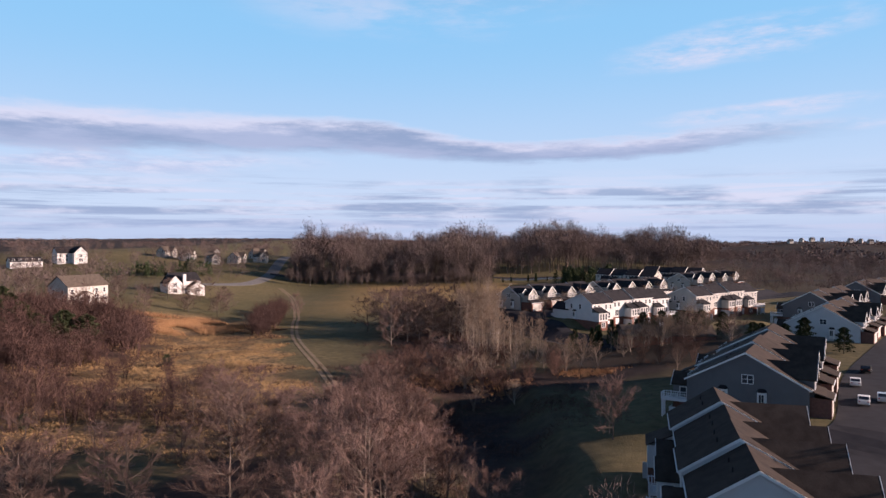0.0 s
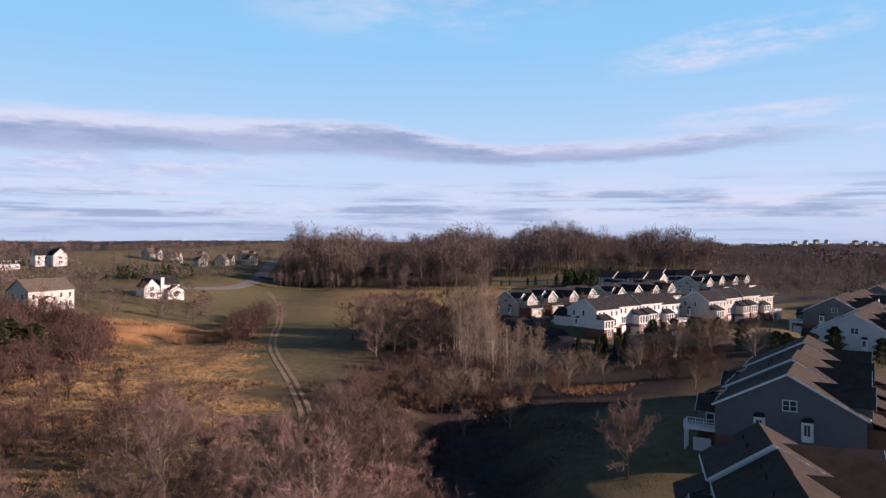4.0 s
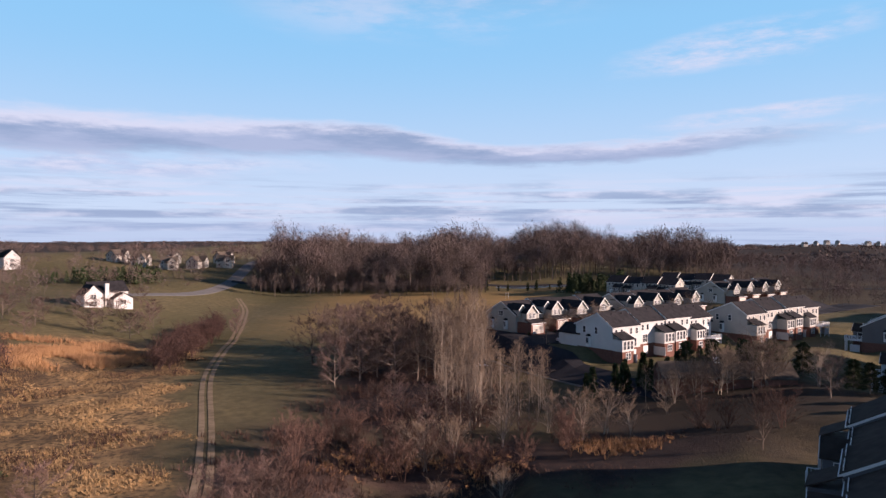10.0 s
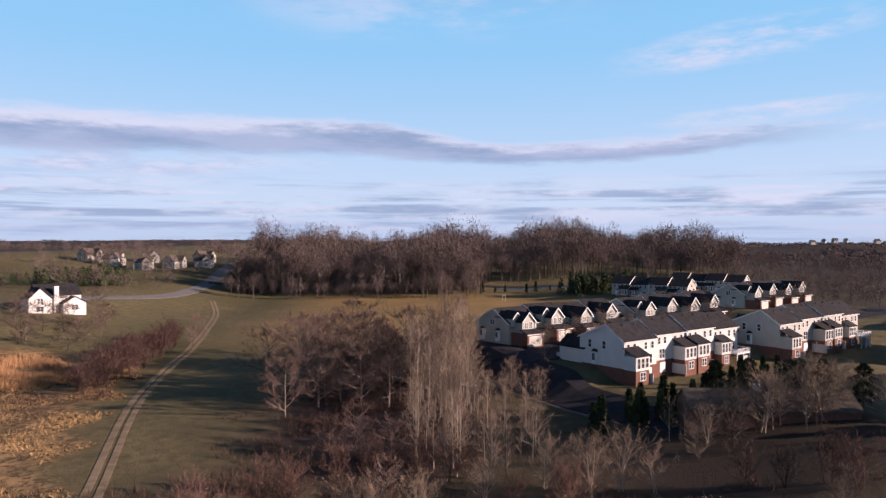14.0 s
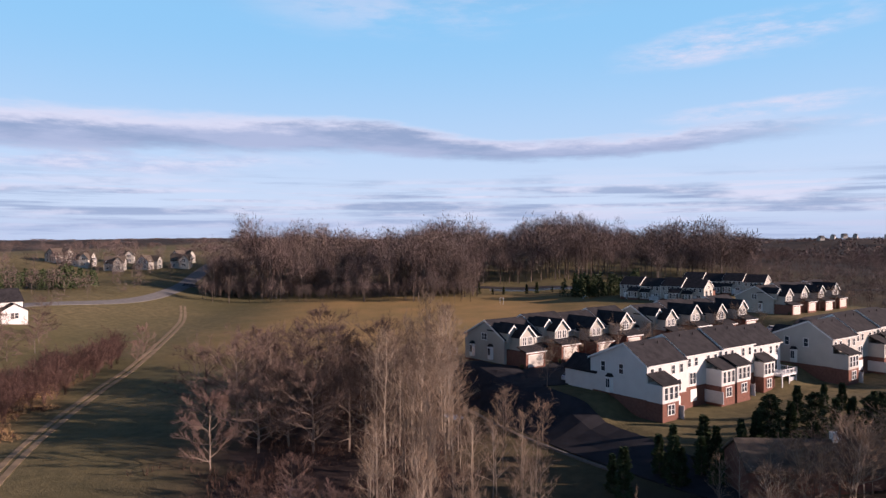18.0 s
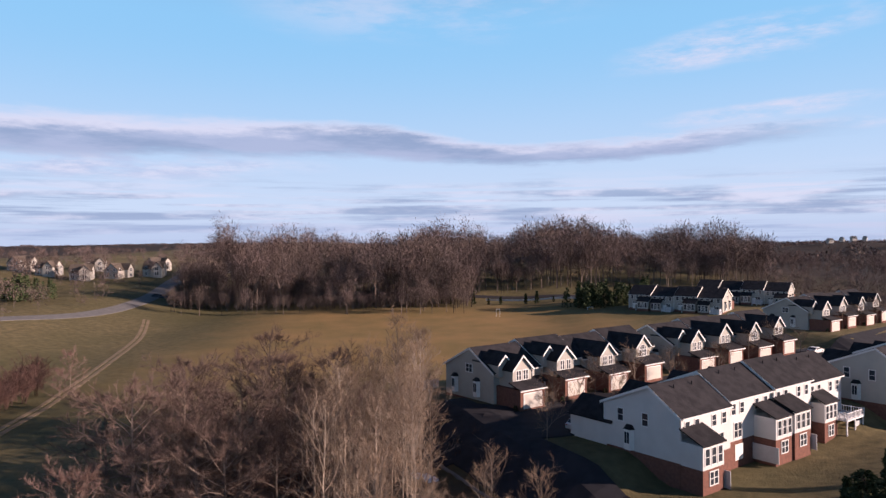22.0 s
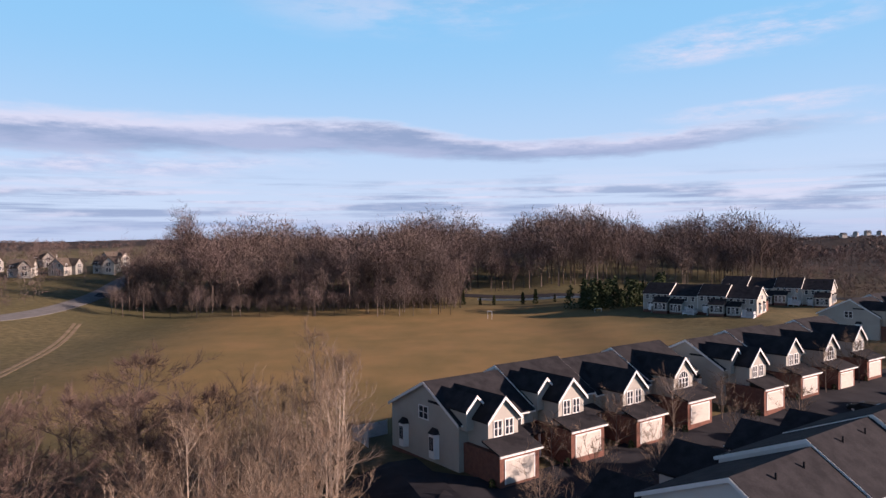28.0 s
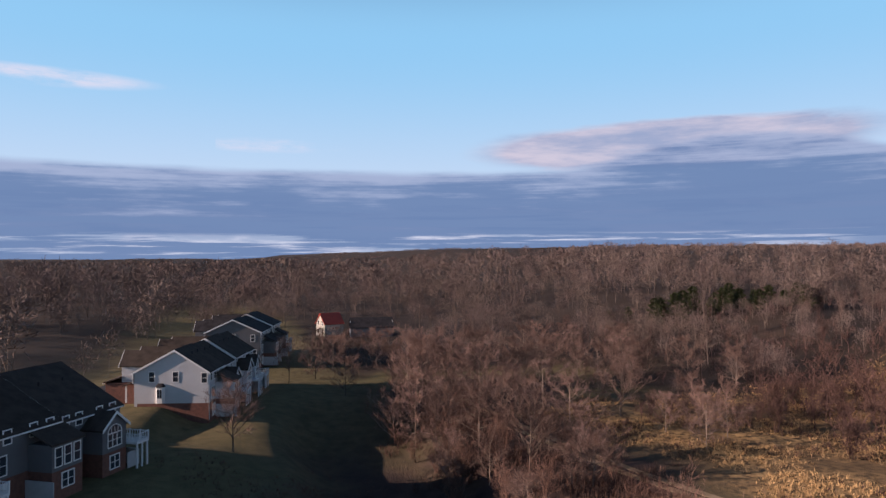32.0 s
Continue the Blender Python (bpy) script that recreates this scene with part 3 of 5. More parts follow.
def gable_roof_y(y0, y1, x0, x1, ze, zr, over=0.3, th=0.22):
    """A roof with its ridge along Y over x0..x1."""
    xm, k = (x0 + x1) / 2, (zr - ze) / ((x1 - x0) / 2)
    a, b = x0 - over, x1 + over
    za = ze - k * over
    return solid([(a, za), (xm, zr), (b, za), (b, za + th), (xm, zr + th), (a, za + th)], "Y", y0, y1)


def gable_roof_x(x0, x1, y0, yr, y1, z0, zr, z1, over=0.35, th=0.24):
    """A roof with its ridge along X at yr, eaves at y0 and y1."""
    k0, k1 = (zr - z0) / (yr - y0), (zr - z1) / (y1 - yr)
    a, b = y0 - over, y1 + over
    za, zb = z0 - k0 * over, z1 - k1 * over
    return solid([(a, za), (yr, zr), (b, zb), (b, zb + th), (yr, zr + th), (a, za + th)], "X", x0, x1)


def shed(x0, x1, ya, za, yb, zb, th=0.18, over=0.25):
    """A lean-to roof that rises from (ya, za) to (yb, zb)."""
    k = (zb - za) / (yb - ya)
    s = -1 if yb > ya else 1
    a, az_ = ya + s * over, za + k * s * over
    return solid([(a, az_), (yb, zb), (yb, zb + th), (a, az_ + th)], "X", x0 - over, x1 + over)


def railing(parent, x0, x1, y0, y1, z, mat="deck", h=1.0, sides="WES", side_y=-1):
    """Deck rails with balusters on the three open sides; each run is a part of its own."""
    runs = {"W": ((x0, y0), (x0, y1)), "E": ((x1, y0), (x1, y1)), "S": ((x0, y1), (x1, y1))}
    for k in sides:
        (ax, ay), (bx, by) = runs[k]
        bm = bmesh.new()
        L = math.hypot(bx - ax, by - ay)
        n = max(2, int(L / 0.35))
        ux, uy = (bx - ax) / L, (by - ay) / L
        w = 0.05
        lo, hi = min(ax, bx), max(ax, bx)
        l2, h2 = min(ay, by), max(ay, by)
        box(bm, lo - w, hi + w, l2 - w, h2 + w, z + h - 0.09, z + h)
        box(bm, lo - w, hi + w, l2 - w, h2 + w, z + 0.10, z + 0.18)
        for j in range(n + 1):
            px, py = ax + ux * L * j / n, ay + uy * L * j / n
            q = 0.07 if j % 4 == 0 else 0.025
            box(bm, px - q, px + q, py - q, py + q, z, z + h + (0.08 if j % 4 == 0 else 0))
        part("railing", bm, mat, parent)


def bay(parent, x, y, z, facing, h=2.6, w=1.5):
    """A box bay with its own small dark roof."""
    turn = {"-X": -90, "+X": 90, "-Y": 0, "+Y": 180}[facing]
    body = solid([(-w / 2, 0.05), (-w / 2 + 0.3, -0.55), (w / 2 - 0.3, -0.55), (w / 2, 0.05)], "Z", 0, h)
    b = part("bay_window", body, "trim", parent, "white angled bay window")
    b.matrix_basis = pose(x, y, z, 0, 0, turn)
    part("pane", boxes((-w / 2 + 0.4, -0.04, -0.57, -0.5, h * 0.32, h * 0.86), (0.04, w / 2 - 0.4, -0.57, -0.5, h * 0.32, h * 0.86)), "glass", b)
    rf = bmesh.new()
    lo = [rf.verts.new(c) for c in ((-w / 2 - 0.12, 0.05, h), (-w / 2 + 0.22, -0.67, h), (w / 2 - 0.22, -0.67, h), (w / 2 + 0.12, 0.05, h))]
    hi = [rf.verts.new(c) for c in ((-w / 2 + 0.25, 0.05, h + 0.55), (-w / 2 + 0.45, -0.3, h + 0.5), (w / 2 - 0.45, -0.3, h + 0.5), (w / 2 - 0.25, 0.05, h + 0.55))]
    rf.faces.new(lo), rf.faces.new(hi[::-1])
    for k in range(4):
        rf.faces.new((lo[k], lo[(k + 1) % 4], hi[(k + 1) % 4], hi[k]))
    bmesh.ops.recalc_face_normals(rf, faces=rf.faces)
    part("bay_roof", rf, "roof", b, "dark shingled bay roof")


def unit(name, m, label, group, siding="siding_beige", roof="roof", w=9.1, gable=True, arch=False, twin=False, rear="bump", end=0,
         drop=2.8, base="brick", garage=True, deep=0.0, end_kind="bays", eave=5.4, top=8.4, yf=-6.0, yb=7.0, yr=0.5, front=True, far=False, sun=False, mirror=False, gz=5.7, gtop=7.7, dk=-0.2, reach=3.4, near=False):
    """One attached house. X along the ridge, front towards -Y, the ground at z 0 in front and at -drop behind. end: -1, 0 or 1,
    for an open gable at X 0, none, or at X w."""
    h = empty(name, m, label, "house", group)
    body = solid([(yf, -drop - 1), (yb, -drop - 1), (yb, eave), (yr, top), (yf, eave)], "X", 0.0, w)
    part("wall", body, siding, h)
    if base:
        part("brick_base", boxes((-0.03, w + 0.03, yf + 0.5, yb + 0.03, -drop - 1, -0.1)), base, h, "red brick basement wall")
    o0, o1 = (0.3 if end == -1 else 0.0), (0.3 if end == 1 else 0.0)
    rf = part("roof", gable_roof_x(-o0, w + o1, yf, yr, yb, eave, top, eave), roof, h, "dark grey shingled gable roof")
    # white boards along the rakes and eaves
    k0, k1 = (top - eave) / (yr - yf), (top - eave) / (yb - yr)
    for xa, xb in ((-o0 - 0.06, -o0 - 0.002), (w + o1 + 0.002, w + o1 + 0.06)):
        a, b = yf - 0.35, yb + 0.35
        part("rake_board", solid([(a, eave - k0 * 0.35 - 0.12), (yr, top - 0.12), (b, eave - k1 * 0.35 - 0.12), (b, eave - k1 * 0.35 + 0.2), (yr, top + 0.2), (a, eave - k0 * 0.35 + 0.2)], "X", xa, xb), "trim", h)
    part("gutter", boxes((0, w, yf - 0.48, yf - 0.36, eave - k0 * 0.35 - 0.02, eave - k0 * 0.35 + 0.12)), "trim", h)
    part("gutter", boxes((0, w, yb + 0.36, yb + 0.48, eave - k1 * 0.35 - 0.02, eave - k1 * 0.35 + 0.12)), "trim", h)
    # roof vents
    for vx in (w * 0.3, w * 0.66):
        vz = top - (yb * 0.4 - yr) * k1
        part("roof_vent", boxes((vx - 0.07, vx + 0.07, yb * 0.4 - 0.07, yb * 0.4 + 0.07, vz - 0.2, vz + 0.7)), "roof", h, "dark vent pipe")
    if front:
        g0, g1 = (w - 5.7, w - 0.02) if mirror else (0.6, 5.8)
        yg = -11.6 - deep
        if garage:
            part("garage_wall", boxes((g0, g1, yg, yf + 0.02, -1, 2.9)), siding if mirror else (base or siding), h, "white-sided garage wing" if mirror else "red brick garage wing")
            part("garage_door", boxes((g0 + 0.75, g1 - 0.75, yg - 0.05, yg + 0.05, 0, 2.25), *[(g0 + 0.8, g1 - 0.8, yg - 0.075, yg - 0.04, 0.05 + 0.56 * k, 0.56 + 0.56 * k) for k in range(4)]), "door_white", h, "white panelled garage door")
            part("door_trim", boxes((g0 + 0.6, g0 + 0.75, yg - 0.07, yg + 0.05, 0, 2.4), (g1 - 0.75, g1 - 0.6, yg - 0.07, yg + 0.05, 0, 2.4), (g0 + 0.75, g1 - 0.75, yg - 0.07, yg + 0.05, 2.25, 2.4)), "trim", h)
            if gable:
                part("garage_roof", shed(g0, g1, yg, 2.95, -9.2, 3.7), roof, h, "dark shingled garage roof")
            else:
                gx = (g0 + g1) / 2
                part("garage_gable", solid([(g0, 2.8), (g1, 2.8), (gx, 4.9)], "Y", yg, yf + 0.5), siding, h)
                part("garage_roof", gable_roof_y(yg - 0.35, yf + 1.5, g0, g1, 2.85, 4.95), roof, h, "dark shingled garage roof")
            part("gutter", boxes((g0 - 0.25, g1 + 0.25, yg - 0.4, yg - 0.27, 2.72, 2.9)), "trim", h)
        if gable:
            a, b, yw = 1.2, 5.2, -9.2
            zr, ge = gtop, gz
            part("gable_wall", solid([(a, 2.5), (b, 2.5), (b, ge), ((a + b) / 2, zr), (a, ge)], "Y", yw, yf + 3.0), siding, h)
            part("gable_roof", gable_roof_y(yw - 0.35, yr + 0.4, a, b, ge, zr), roof, h, "dark shingled cross gable")
            xm = (a + b) / 2
            kk = (zr - ge) / ((b - a) / 2)
            part("gable_board", solid([(a - 0.32, ge - kk * 0.32 - 0.1), (xm, zr - 0.1), (b + 0.32, ge - kk * 0.32 - 0.1), (b + 0.32, ge - kk * 0.32 + 0.24), (xm, zr + 0.24), (a - 0.32, ge - kk * 0.32 + 0.24)], "Y", yw - 0.42, yw - 0.352), "trim", h)
            if arch:
                window(h, xm, yw, 4.0, 1.9, 1.15, "-Y", bars=3, arch=True)
            else:
                window(h, xm - 0.75, yw, 4.0, 0.95, 1.45, "-Y", bars=2)
                window(h, xm + 0.75, yw, 4.0, 0.95, 1.45, "-Y", bars=2)
            if twin:
                a2, b2, y2 = a - 1.4, b - 2.0, yw + 2.2
                if a2 < 0:
                    a2, b2 = 0.2, 2.6
                z2 = zr - 0.05
                part("gable_wall", solid([(a2, eave - 0.6), (b2, eave - 0.6), (b2, z2 - 1.2), ((a2 + b2) / 2, z2 - 0.05), (a2, z2 - 1.2)], "Y", y2, yf + 4), siding, h)
                part("gable_roof", gable_roof_y(y2 - 0.3, yr - 0.5, a2, b2, z2 - 1.2, z2, 0.25), roof, h, "small shingled second gable")
                k2 = 1.2 / ((b2 - a2) / 2)
                part("gable_board", solid([(a2 - 0.27, z2 - 1.2 - k2 * 0.27 - 0.1), ((a2 + b2) / 2, z2 - 0.1), (b2 + 0.27, z2 - 1.2 - k2 * 0.27 - 0.1), (b2 + 0.27, z2 - 1.2 - k2 * 0.27 + 0.24), ((a2 + b2) / 2, z2 + 0.24), (a2 - 0.27, z2 - 1.2 - k2 * 0.27 + 0.24)], "Y", y2 - 0.37, y2 - 0.302), "trim", h)
        # entry side
        e0 = -5.5 if mirror else 0.0
        part("porch_roof", shed(5.9 + e0, w - 0.2 + e0, yf - 1.6, 2.75, yf, 3.3), roof, h, "dark shingled porch roof")
        part("porch_post", boxes((w - 0.55 + e0, w - 0.35 + e0, yf - 1.55, yf - 1.35, 0, 2.75)), "trim", h, "white porch post")
        part("entry_door", boxes((6.4 + e0, 7.35 + e0, yf - 0.06, yf + 0.02, 0.1, 2.2)), "trim", h, "white entry door")
        window(h, 6.7 + e0, yf, 3.35, 0.9, 1.5, "-Y")
        window(h, 8.1 + e0, yf, 3.35, 0.9, 1.5, "-Y")
    # rear
    for wx in ((1.4, 3.6, w - 3.4, w - 1.4)):
        window(h, wx, yb, 3.35, 0.9, 1.35, "+Y", bars=1)
    if rear == "bump":
        a, b, yw = (w - 4.3, w - 0.02, yb + 3.0) if far else (0.02, 4.3, yb + 3.0)
        o = w if not far else 0.0
        side = -1 if not far else 1
        part("bump_wall", boxes((a, b, yb - 0.02, yw, -0.2, 2.6)), siding, h)
        part("bump_base", boxes((a + 0.02, b - 0.02, yb - 0.02, yw - 0.02, -drop - 1, -0.2)), base or siding, h, "red brick wall under the bump-out")
        part("bump_roof", shed(a, b, yw, 2.65, yb, 4.0), roof, h, "dark shingled lean-to roof")
        for wx in (a + 0.8, a + 2.1, a + 3.4):
            window(h, wx, yw, 0.3, 0.85, 1.9, "+Y")
        window(h, a + 2.1, yw, -drop + 0.7, 1.6, 1.5, "+Y", bars=2)
        window(h, o + side * 2.4, yb, 0.3, 1.7, 1.9, "+Y", bars=2)
        part("patio_door", boxes((o + side * 2.6 - 0.9, o + side * 2.6 + 0.9, yb + 0.03, yb + 0.08, -drop + 0.15, -drop + 2.2)), "trim", h, "white sliding patio door")
        part("privacy_panel", boxes(((b + 0.35, b + 0.45) if not far else (a - 0.45, a - 0.35)) + (yb + 0.05, yb + 3.6, -drop - 0.3, -drop + 1.8)), "fence_white", h, "white privacy panel")
        part("downspout", boxes((w - 0.18, w - 0.06, yb + 0.03, yb + 0.13, -drop, eave - 0.2)), "trim", h)
    elif rear == "deck":
        a, b, yw = (2.4, 6.4, yb + 2.8) if near else (w - 4.4, w - 0.5, yb + 2.2)
        if sun:
            part("sunroom_wall", solid([(a, -0.2), (b, -0.2), (b, 2.7), ((a + b) / 2, 4.3), (a, 2.7)], "Y", yb - 0.02, yw), siding, h)
            part("sunroom_base", boxes((a + 0.02, b - 0.02, yb - 0.02, yw - 0.02, -drop - 1, -0.2)), base or siding, h, "red brick wall under the sunroom")
            part("sunroom_roof", gable_roof_y(yb - 1.5, yw + 0.3, a, b, 2.7, 4.3), roof, h, "dark shingled sunroom gable")
            kk = 1.6 / ((b - a) / 2)
            xm = (a + b) / 2
            part("gable_board", solid([(a - 0.32, 2.7 - kk * 0.32 - 0.1), (xm, 4.2), (b + 0.32, 2.7 - kk * 0.32 - 0.1), (b + 0.32, 2.7 - kk * 0.32 + 0.24), (xm, 4.54), (a - 0.32, 2.7 - kk * 0.32 + 0.24)], "Y", yw + 0.302, yw + 0.37), "trim", h)
            window(h, xm, yw, 0.4, 2.2, 1.5, "+Y", bars=3, arch=True)
            window(h, xm, yw, -drop + 0.6, 1.5, 1.5, "+Y", bars=2)
            window(h, a, yb + 1.1, 0.4, 1.0, 1.7, "-X")
        else:
            part("sunroom_wall", boxes((a, b, yb - 0.02, yw, -0.2, 2.6)), siding, h)
            part("sunroom_base", boxes((a + 0.02, b - 0.02, yb - 0.02, yw - 0.02, -drop - 1, -0.2)), base or siding, h, "red brick wall under the sunroom")
            part("sunroom_roof", shed(a, b, yw, 2.65, yb, 3.8), roof, h, "dark shingled lean-to roof")
            for wx in (a + 0.8, a + 2.0, a + 3.2):
                window(h, wx, yw, 0.3, 0.85, 1.9, "+Y")
            window(h, a + 2.0, yw, -drop + 0.6, 1.5, 1.5, "+Y", bars=2)
        d0, d1, yd = 0.15, 2.3 if near else w - 4.9, yb + reach
        part("deck_floor", boxes((d0, d1, yb + 0.03, yd, dk - 0.25, dk)), "deck", h, "white timber deck")
        railing(h, d0 + 0.06, d1 - 0.06, yb + 0.1, yd - 0.06, dk)
        for px in (d0 + 0.15, (d0 + d1) / 2, d1 - 0.15):
            part("deck_post", boxes((px - 0.09, px + 0.09, yd - 0.25, yd - 0.07, -drop - 1, dk - 0.25)), "deck", h)
        part("privacy_panel", boxes((d0 + 0.1, d0 + 0.2, yb + 0.6, yb + 3.0, -drop - 0.2, -drop + 1.8), (d0 + 0.2, d0 + 2.2, yb + 2.9, yb + 3.0, -drop - 0.2, -drop + 1.8)), "fence_white", h, "white privacy panel under the deck")
        wx = 7.9 if near else d0 + 2.0
        window(h, wx, yb, 0.05, 1.7, 2.0, "+Y", bars=2)
        part("patio_door", boxes((wx + 0.6, wx + 2.0, yb + 0.03, yb + 0.08, -drop + 0.1, -drop + 2.1)), "trim", h, "white sliding patio door")
    if end:
        xs, face = ((0.0, "-X") if end == -1 else (w, "+X"))
        if end_kind == "bays":
            window(h, xs, 0.2, 4.3, 1.6, 1.3, face, bars=2)
            bay(h, xs, -1.9, 0.5, face)
            bay(h, xs, 3.9, 0.5, face)
        else:
            bay(h, xs, -1.8, 0.0, face)
            for yy, zz in ((-3.2, 3.4), (0.6, 3.4), (5.2, 3.2), (5.6, -0.4), (7.6, -0.4) if rear == "bump" else (3, 0.4)):
                if yy < yb - 0.5:
                    window(h, xs, yy, zz, 0.85, 1.55, face)
    return h


def row_of(name, origin, angle, z, kinds, label, group, w=9.1, steps=(0.0, 0.45, 0.1, 0.5), flip=False, shift=(0.0, 0.5, 0.2, 0.6), **kw):
    """A row of attached units from origin along the ridge direction."""
    n = len(kinds)
    base = pose(*origin, z, 0, 0, angle)
    for k, opt in enumerate(kinds):
        o = dict(kw)
        o.update(opt)
        end = -1 if k == 0 else (1 if k == n - 1 else 0)
        unit(name, base @ pose(w * k, shift[k % 4], steps[k % 4]), label, group, w=w, end=end, **o)


# ---------------------------------------------------------------- trees
class Stems:
    """Collects tapered three-sided stems and thin twig blades as plain arrays."""

    def __init__(self):
        self.v, self.f, self.m = [], [], []

    def stem(self, p0, p1, r0, r1):
        d = (p1 - p0)
        if d.length < 1e-4:
            return
        a = d.orthogonal().normalized()
        b = d.cross(a).normalized()
        n = len(self.v)
        for p, r in ((p0, r0), (p1, r1)):
            for k in range(3):
                c, s = math.cos(k * 2.0944), math.sin(k * 2.0944)
                self.v.append(tuple(p + (a * c + b * s) * r))
        for k in range(3):
            j = (k + 1) % 3
            self.f.append((n + k, n + j, n + 3 + j, n + 3 + k))

    def blade(self, p0, p1, w, rng):
        d = (p1 - p0)
        a = d.cross(Vector((rng.uniform(-1, 1), rng.uniform(-1, 1), rng.uniform(-1, 1))))
        if a.length < 1e-5:
            return
        a = a.normalized() * w
        n = len(self.v)
        self.v += [tuple(p0 - a), tuple(p0 + a), tuple(p1)]
        self.f.append((n, n + 1, n + 2))

    def mesh(self, name, mat):
        return mesh_from(name, self.v, self.f, mat)


def rand_dir(rng, up=0.0):
    while True:
        v = Vector((rng.uniform(-1, 1), rng.uniform(-1, 1), rng.uniform(-1, 1)))
        if 0.05 < v.length < 1:
            v = v.normalized()
            v.z += up
            return v.normalized()


def bare_tree(seed, tall, wide, limbs=14, subs=5, twigs=12, upright=0.5, first=0.25, twig_w=0.012, twig_l=1.4, r=None, stems=1, bark="bark", twig="twig_red", lean=0.06):
    """A leafless tree: (trunk mesh, crown mesh). Limbs curve upwards and fork into subs, which carry fine twigs along their own way."""
    rng = random.Random(seed)
    wood, fine = Stems(), Stems()
    r = r or tall * 0.013
    for s in range(stems):
        foot = Vector((0, 0, -0.3)) if stems == 1 else Vector((rng.uniform(-0.4, 0.4), rng.uniform(-0.4, 0.4), -0.3))
        out = Vector((0, 0, 0)) if stems == 1 else Vector((rng.uniform(-1, 1), rng.uniform(-1, 1), 0)) * wide * 0.28 / tall
        pts, p = [foot], foot.copy()
        n = 7
        for k in range(n):
            p = p + Vector((rng.uniform(-lean, lean) + out.x, rng.uniform(-lean, lean) + out.y, 1)) * (tall * 0.9 / n)
            pts.append(p.copy())
        for k in range(n):
            wood.stem(pts[k], pts[k + 1], r * (1 - k / n) ** 0.8 + 0.02, r * (1 - (k + 1) / n) ** 0.8 + 0.015)
        for q in range(limbs):
            t = first + (0.97 - first) * (q + rng.random()) / limbs
            k = min(int(t * n), n - 1)
            at = pts[k].lerp(pts[k + 1], t * n - k)
            ang = q * 2.4 + rng.uniform(-0.5, 0.5)
            up = upright + 0.35 * (t - 0.4) + rng.uniform(-0.2, 0.2)
            prof = math.sin(math.pi * min(1, (t - first) / (1 - first) * 0.75 + 0.28)) ** 0.6
            ln = wide * 0.5 * prof * rng.uniform(0.7, 1.2) / max(0.4, math.cos(up))
            d = Vector((math.cos(ang) * math.cos(up), math.sin(ang) * math.cos(up), math.sin(up)))
            lr = max(0.028, r * (1.05 - t) * 0.6)
            way, line_, c = d.copy(), [at], at.copy()
            for j in range(4):
                way = (way + Vector((0, 0, 0.03)) + rand_dir(rng) * 0.26).normalized()
                c = c + way * ln * 0.27
                line_.append(c.copy())
            for j in range(4):
                wood.stem(line_[j], line_[j + 1], lr * (1 - 0.21 * j), lr * (1 - 0.21 * (j + 1)))
            for j in range(subs):
                u = min(0.999, 0.2 + 0.8 * (j + rng.random()) / subs) * 4
                i = int(u)
                sp = line_[i].lerp(line_[i + 1], u - i)
                run = (line_[i + 1] - line_[i]).normalized()
                sd = (run * 0.9 + rand_dir(rng, 0.3) * 0.75).normalized()
                sl = ln * rng.uniform(0.26, 0.5) * (1.2 - u * 0.13)
                sm = sp + sd * sl * 0.5 + rand_dir(rng) * sl * 0.06
                se = (sd + rand_dir(rng, 0.4) * 0.35).normalized()
                st = sm + se * sl * 0.5
                sr = max(0.014, lr * 0.34)
                wood.stem(sp, sm, sr, sr * 0.7)
                wood.stem(sm, st, sr * 0.7, 0.007)
                for m in range(twigs):
                    v = rng.uniform(0.1, 1.0)
                    tp = sp.lerp(sm, v * 2) if v < 0.5 else sm.lerp(st, v * 2 - 1)
                    td = (se * 0.9 + rand_dir(rng, 0.25) * 0.8).normalized()
                    fine.blade(tp, tp + td * twig_l * rng.uniform(0.45, 1.2), twig_w, rng)
    return wood.mesh("trunk", bark), fine.mesh("crown", twig)


def conifer(seed, tall, wide, mat="needles", open_=0.0, n=900, taper=0.75):
    rng = random.Random(seed)
    wood, fine = Stems(), Stems()
    wood.stem(Vector((0, 0, -0.3)), Vector((0, 0, tall)), tall * 0.018 + 0.03, 0.02)
    for k in range(n):
        t = rng.random() ** 0.75
        z = tall * (open_ + (0.99 - open_) * t)
        lim = wide * 0.5 * (1 - t) ** taper * (0.72 + 0.28 * math.sin(z * 3.1 + seed)) + 0.12
        a = rng.uniform(0, 6.283)
        rad = lim * rng.uniform(0.35, 1.05)
        c = Vector((math.cos(a) * rad, math.sin(a) * rad, z))
        d = Vector((math.cos(a + rng.uniform(-0.7, 0.7)), math.sin(a + rng.uniform(-0.7, 0.7)), rng.uniform(-0.45, 0.55))).normalized()
        s = rng.uniform(0.35, 0.8) * (0.5 + tall * 0.055)
        fine.blade(c, c + d * s, s * 0.26, rng)
        if k % 9 == 0:
            wood.stem(Vector((0, 0, z - 0.1)), c, 0.03, 0.012)
    return wood.mesh("trunk", "bark"), fine.mesh("crown", mat)


KINDS = {}


def kind(name, makers, label, category):
    KINDS[name] = ([m for m in makers], label, category)


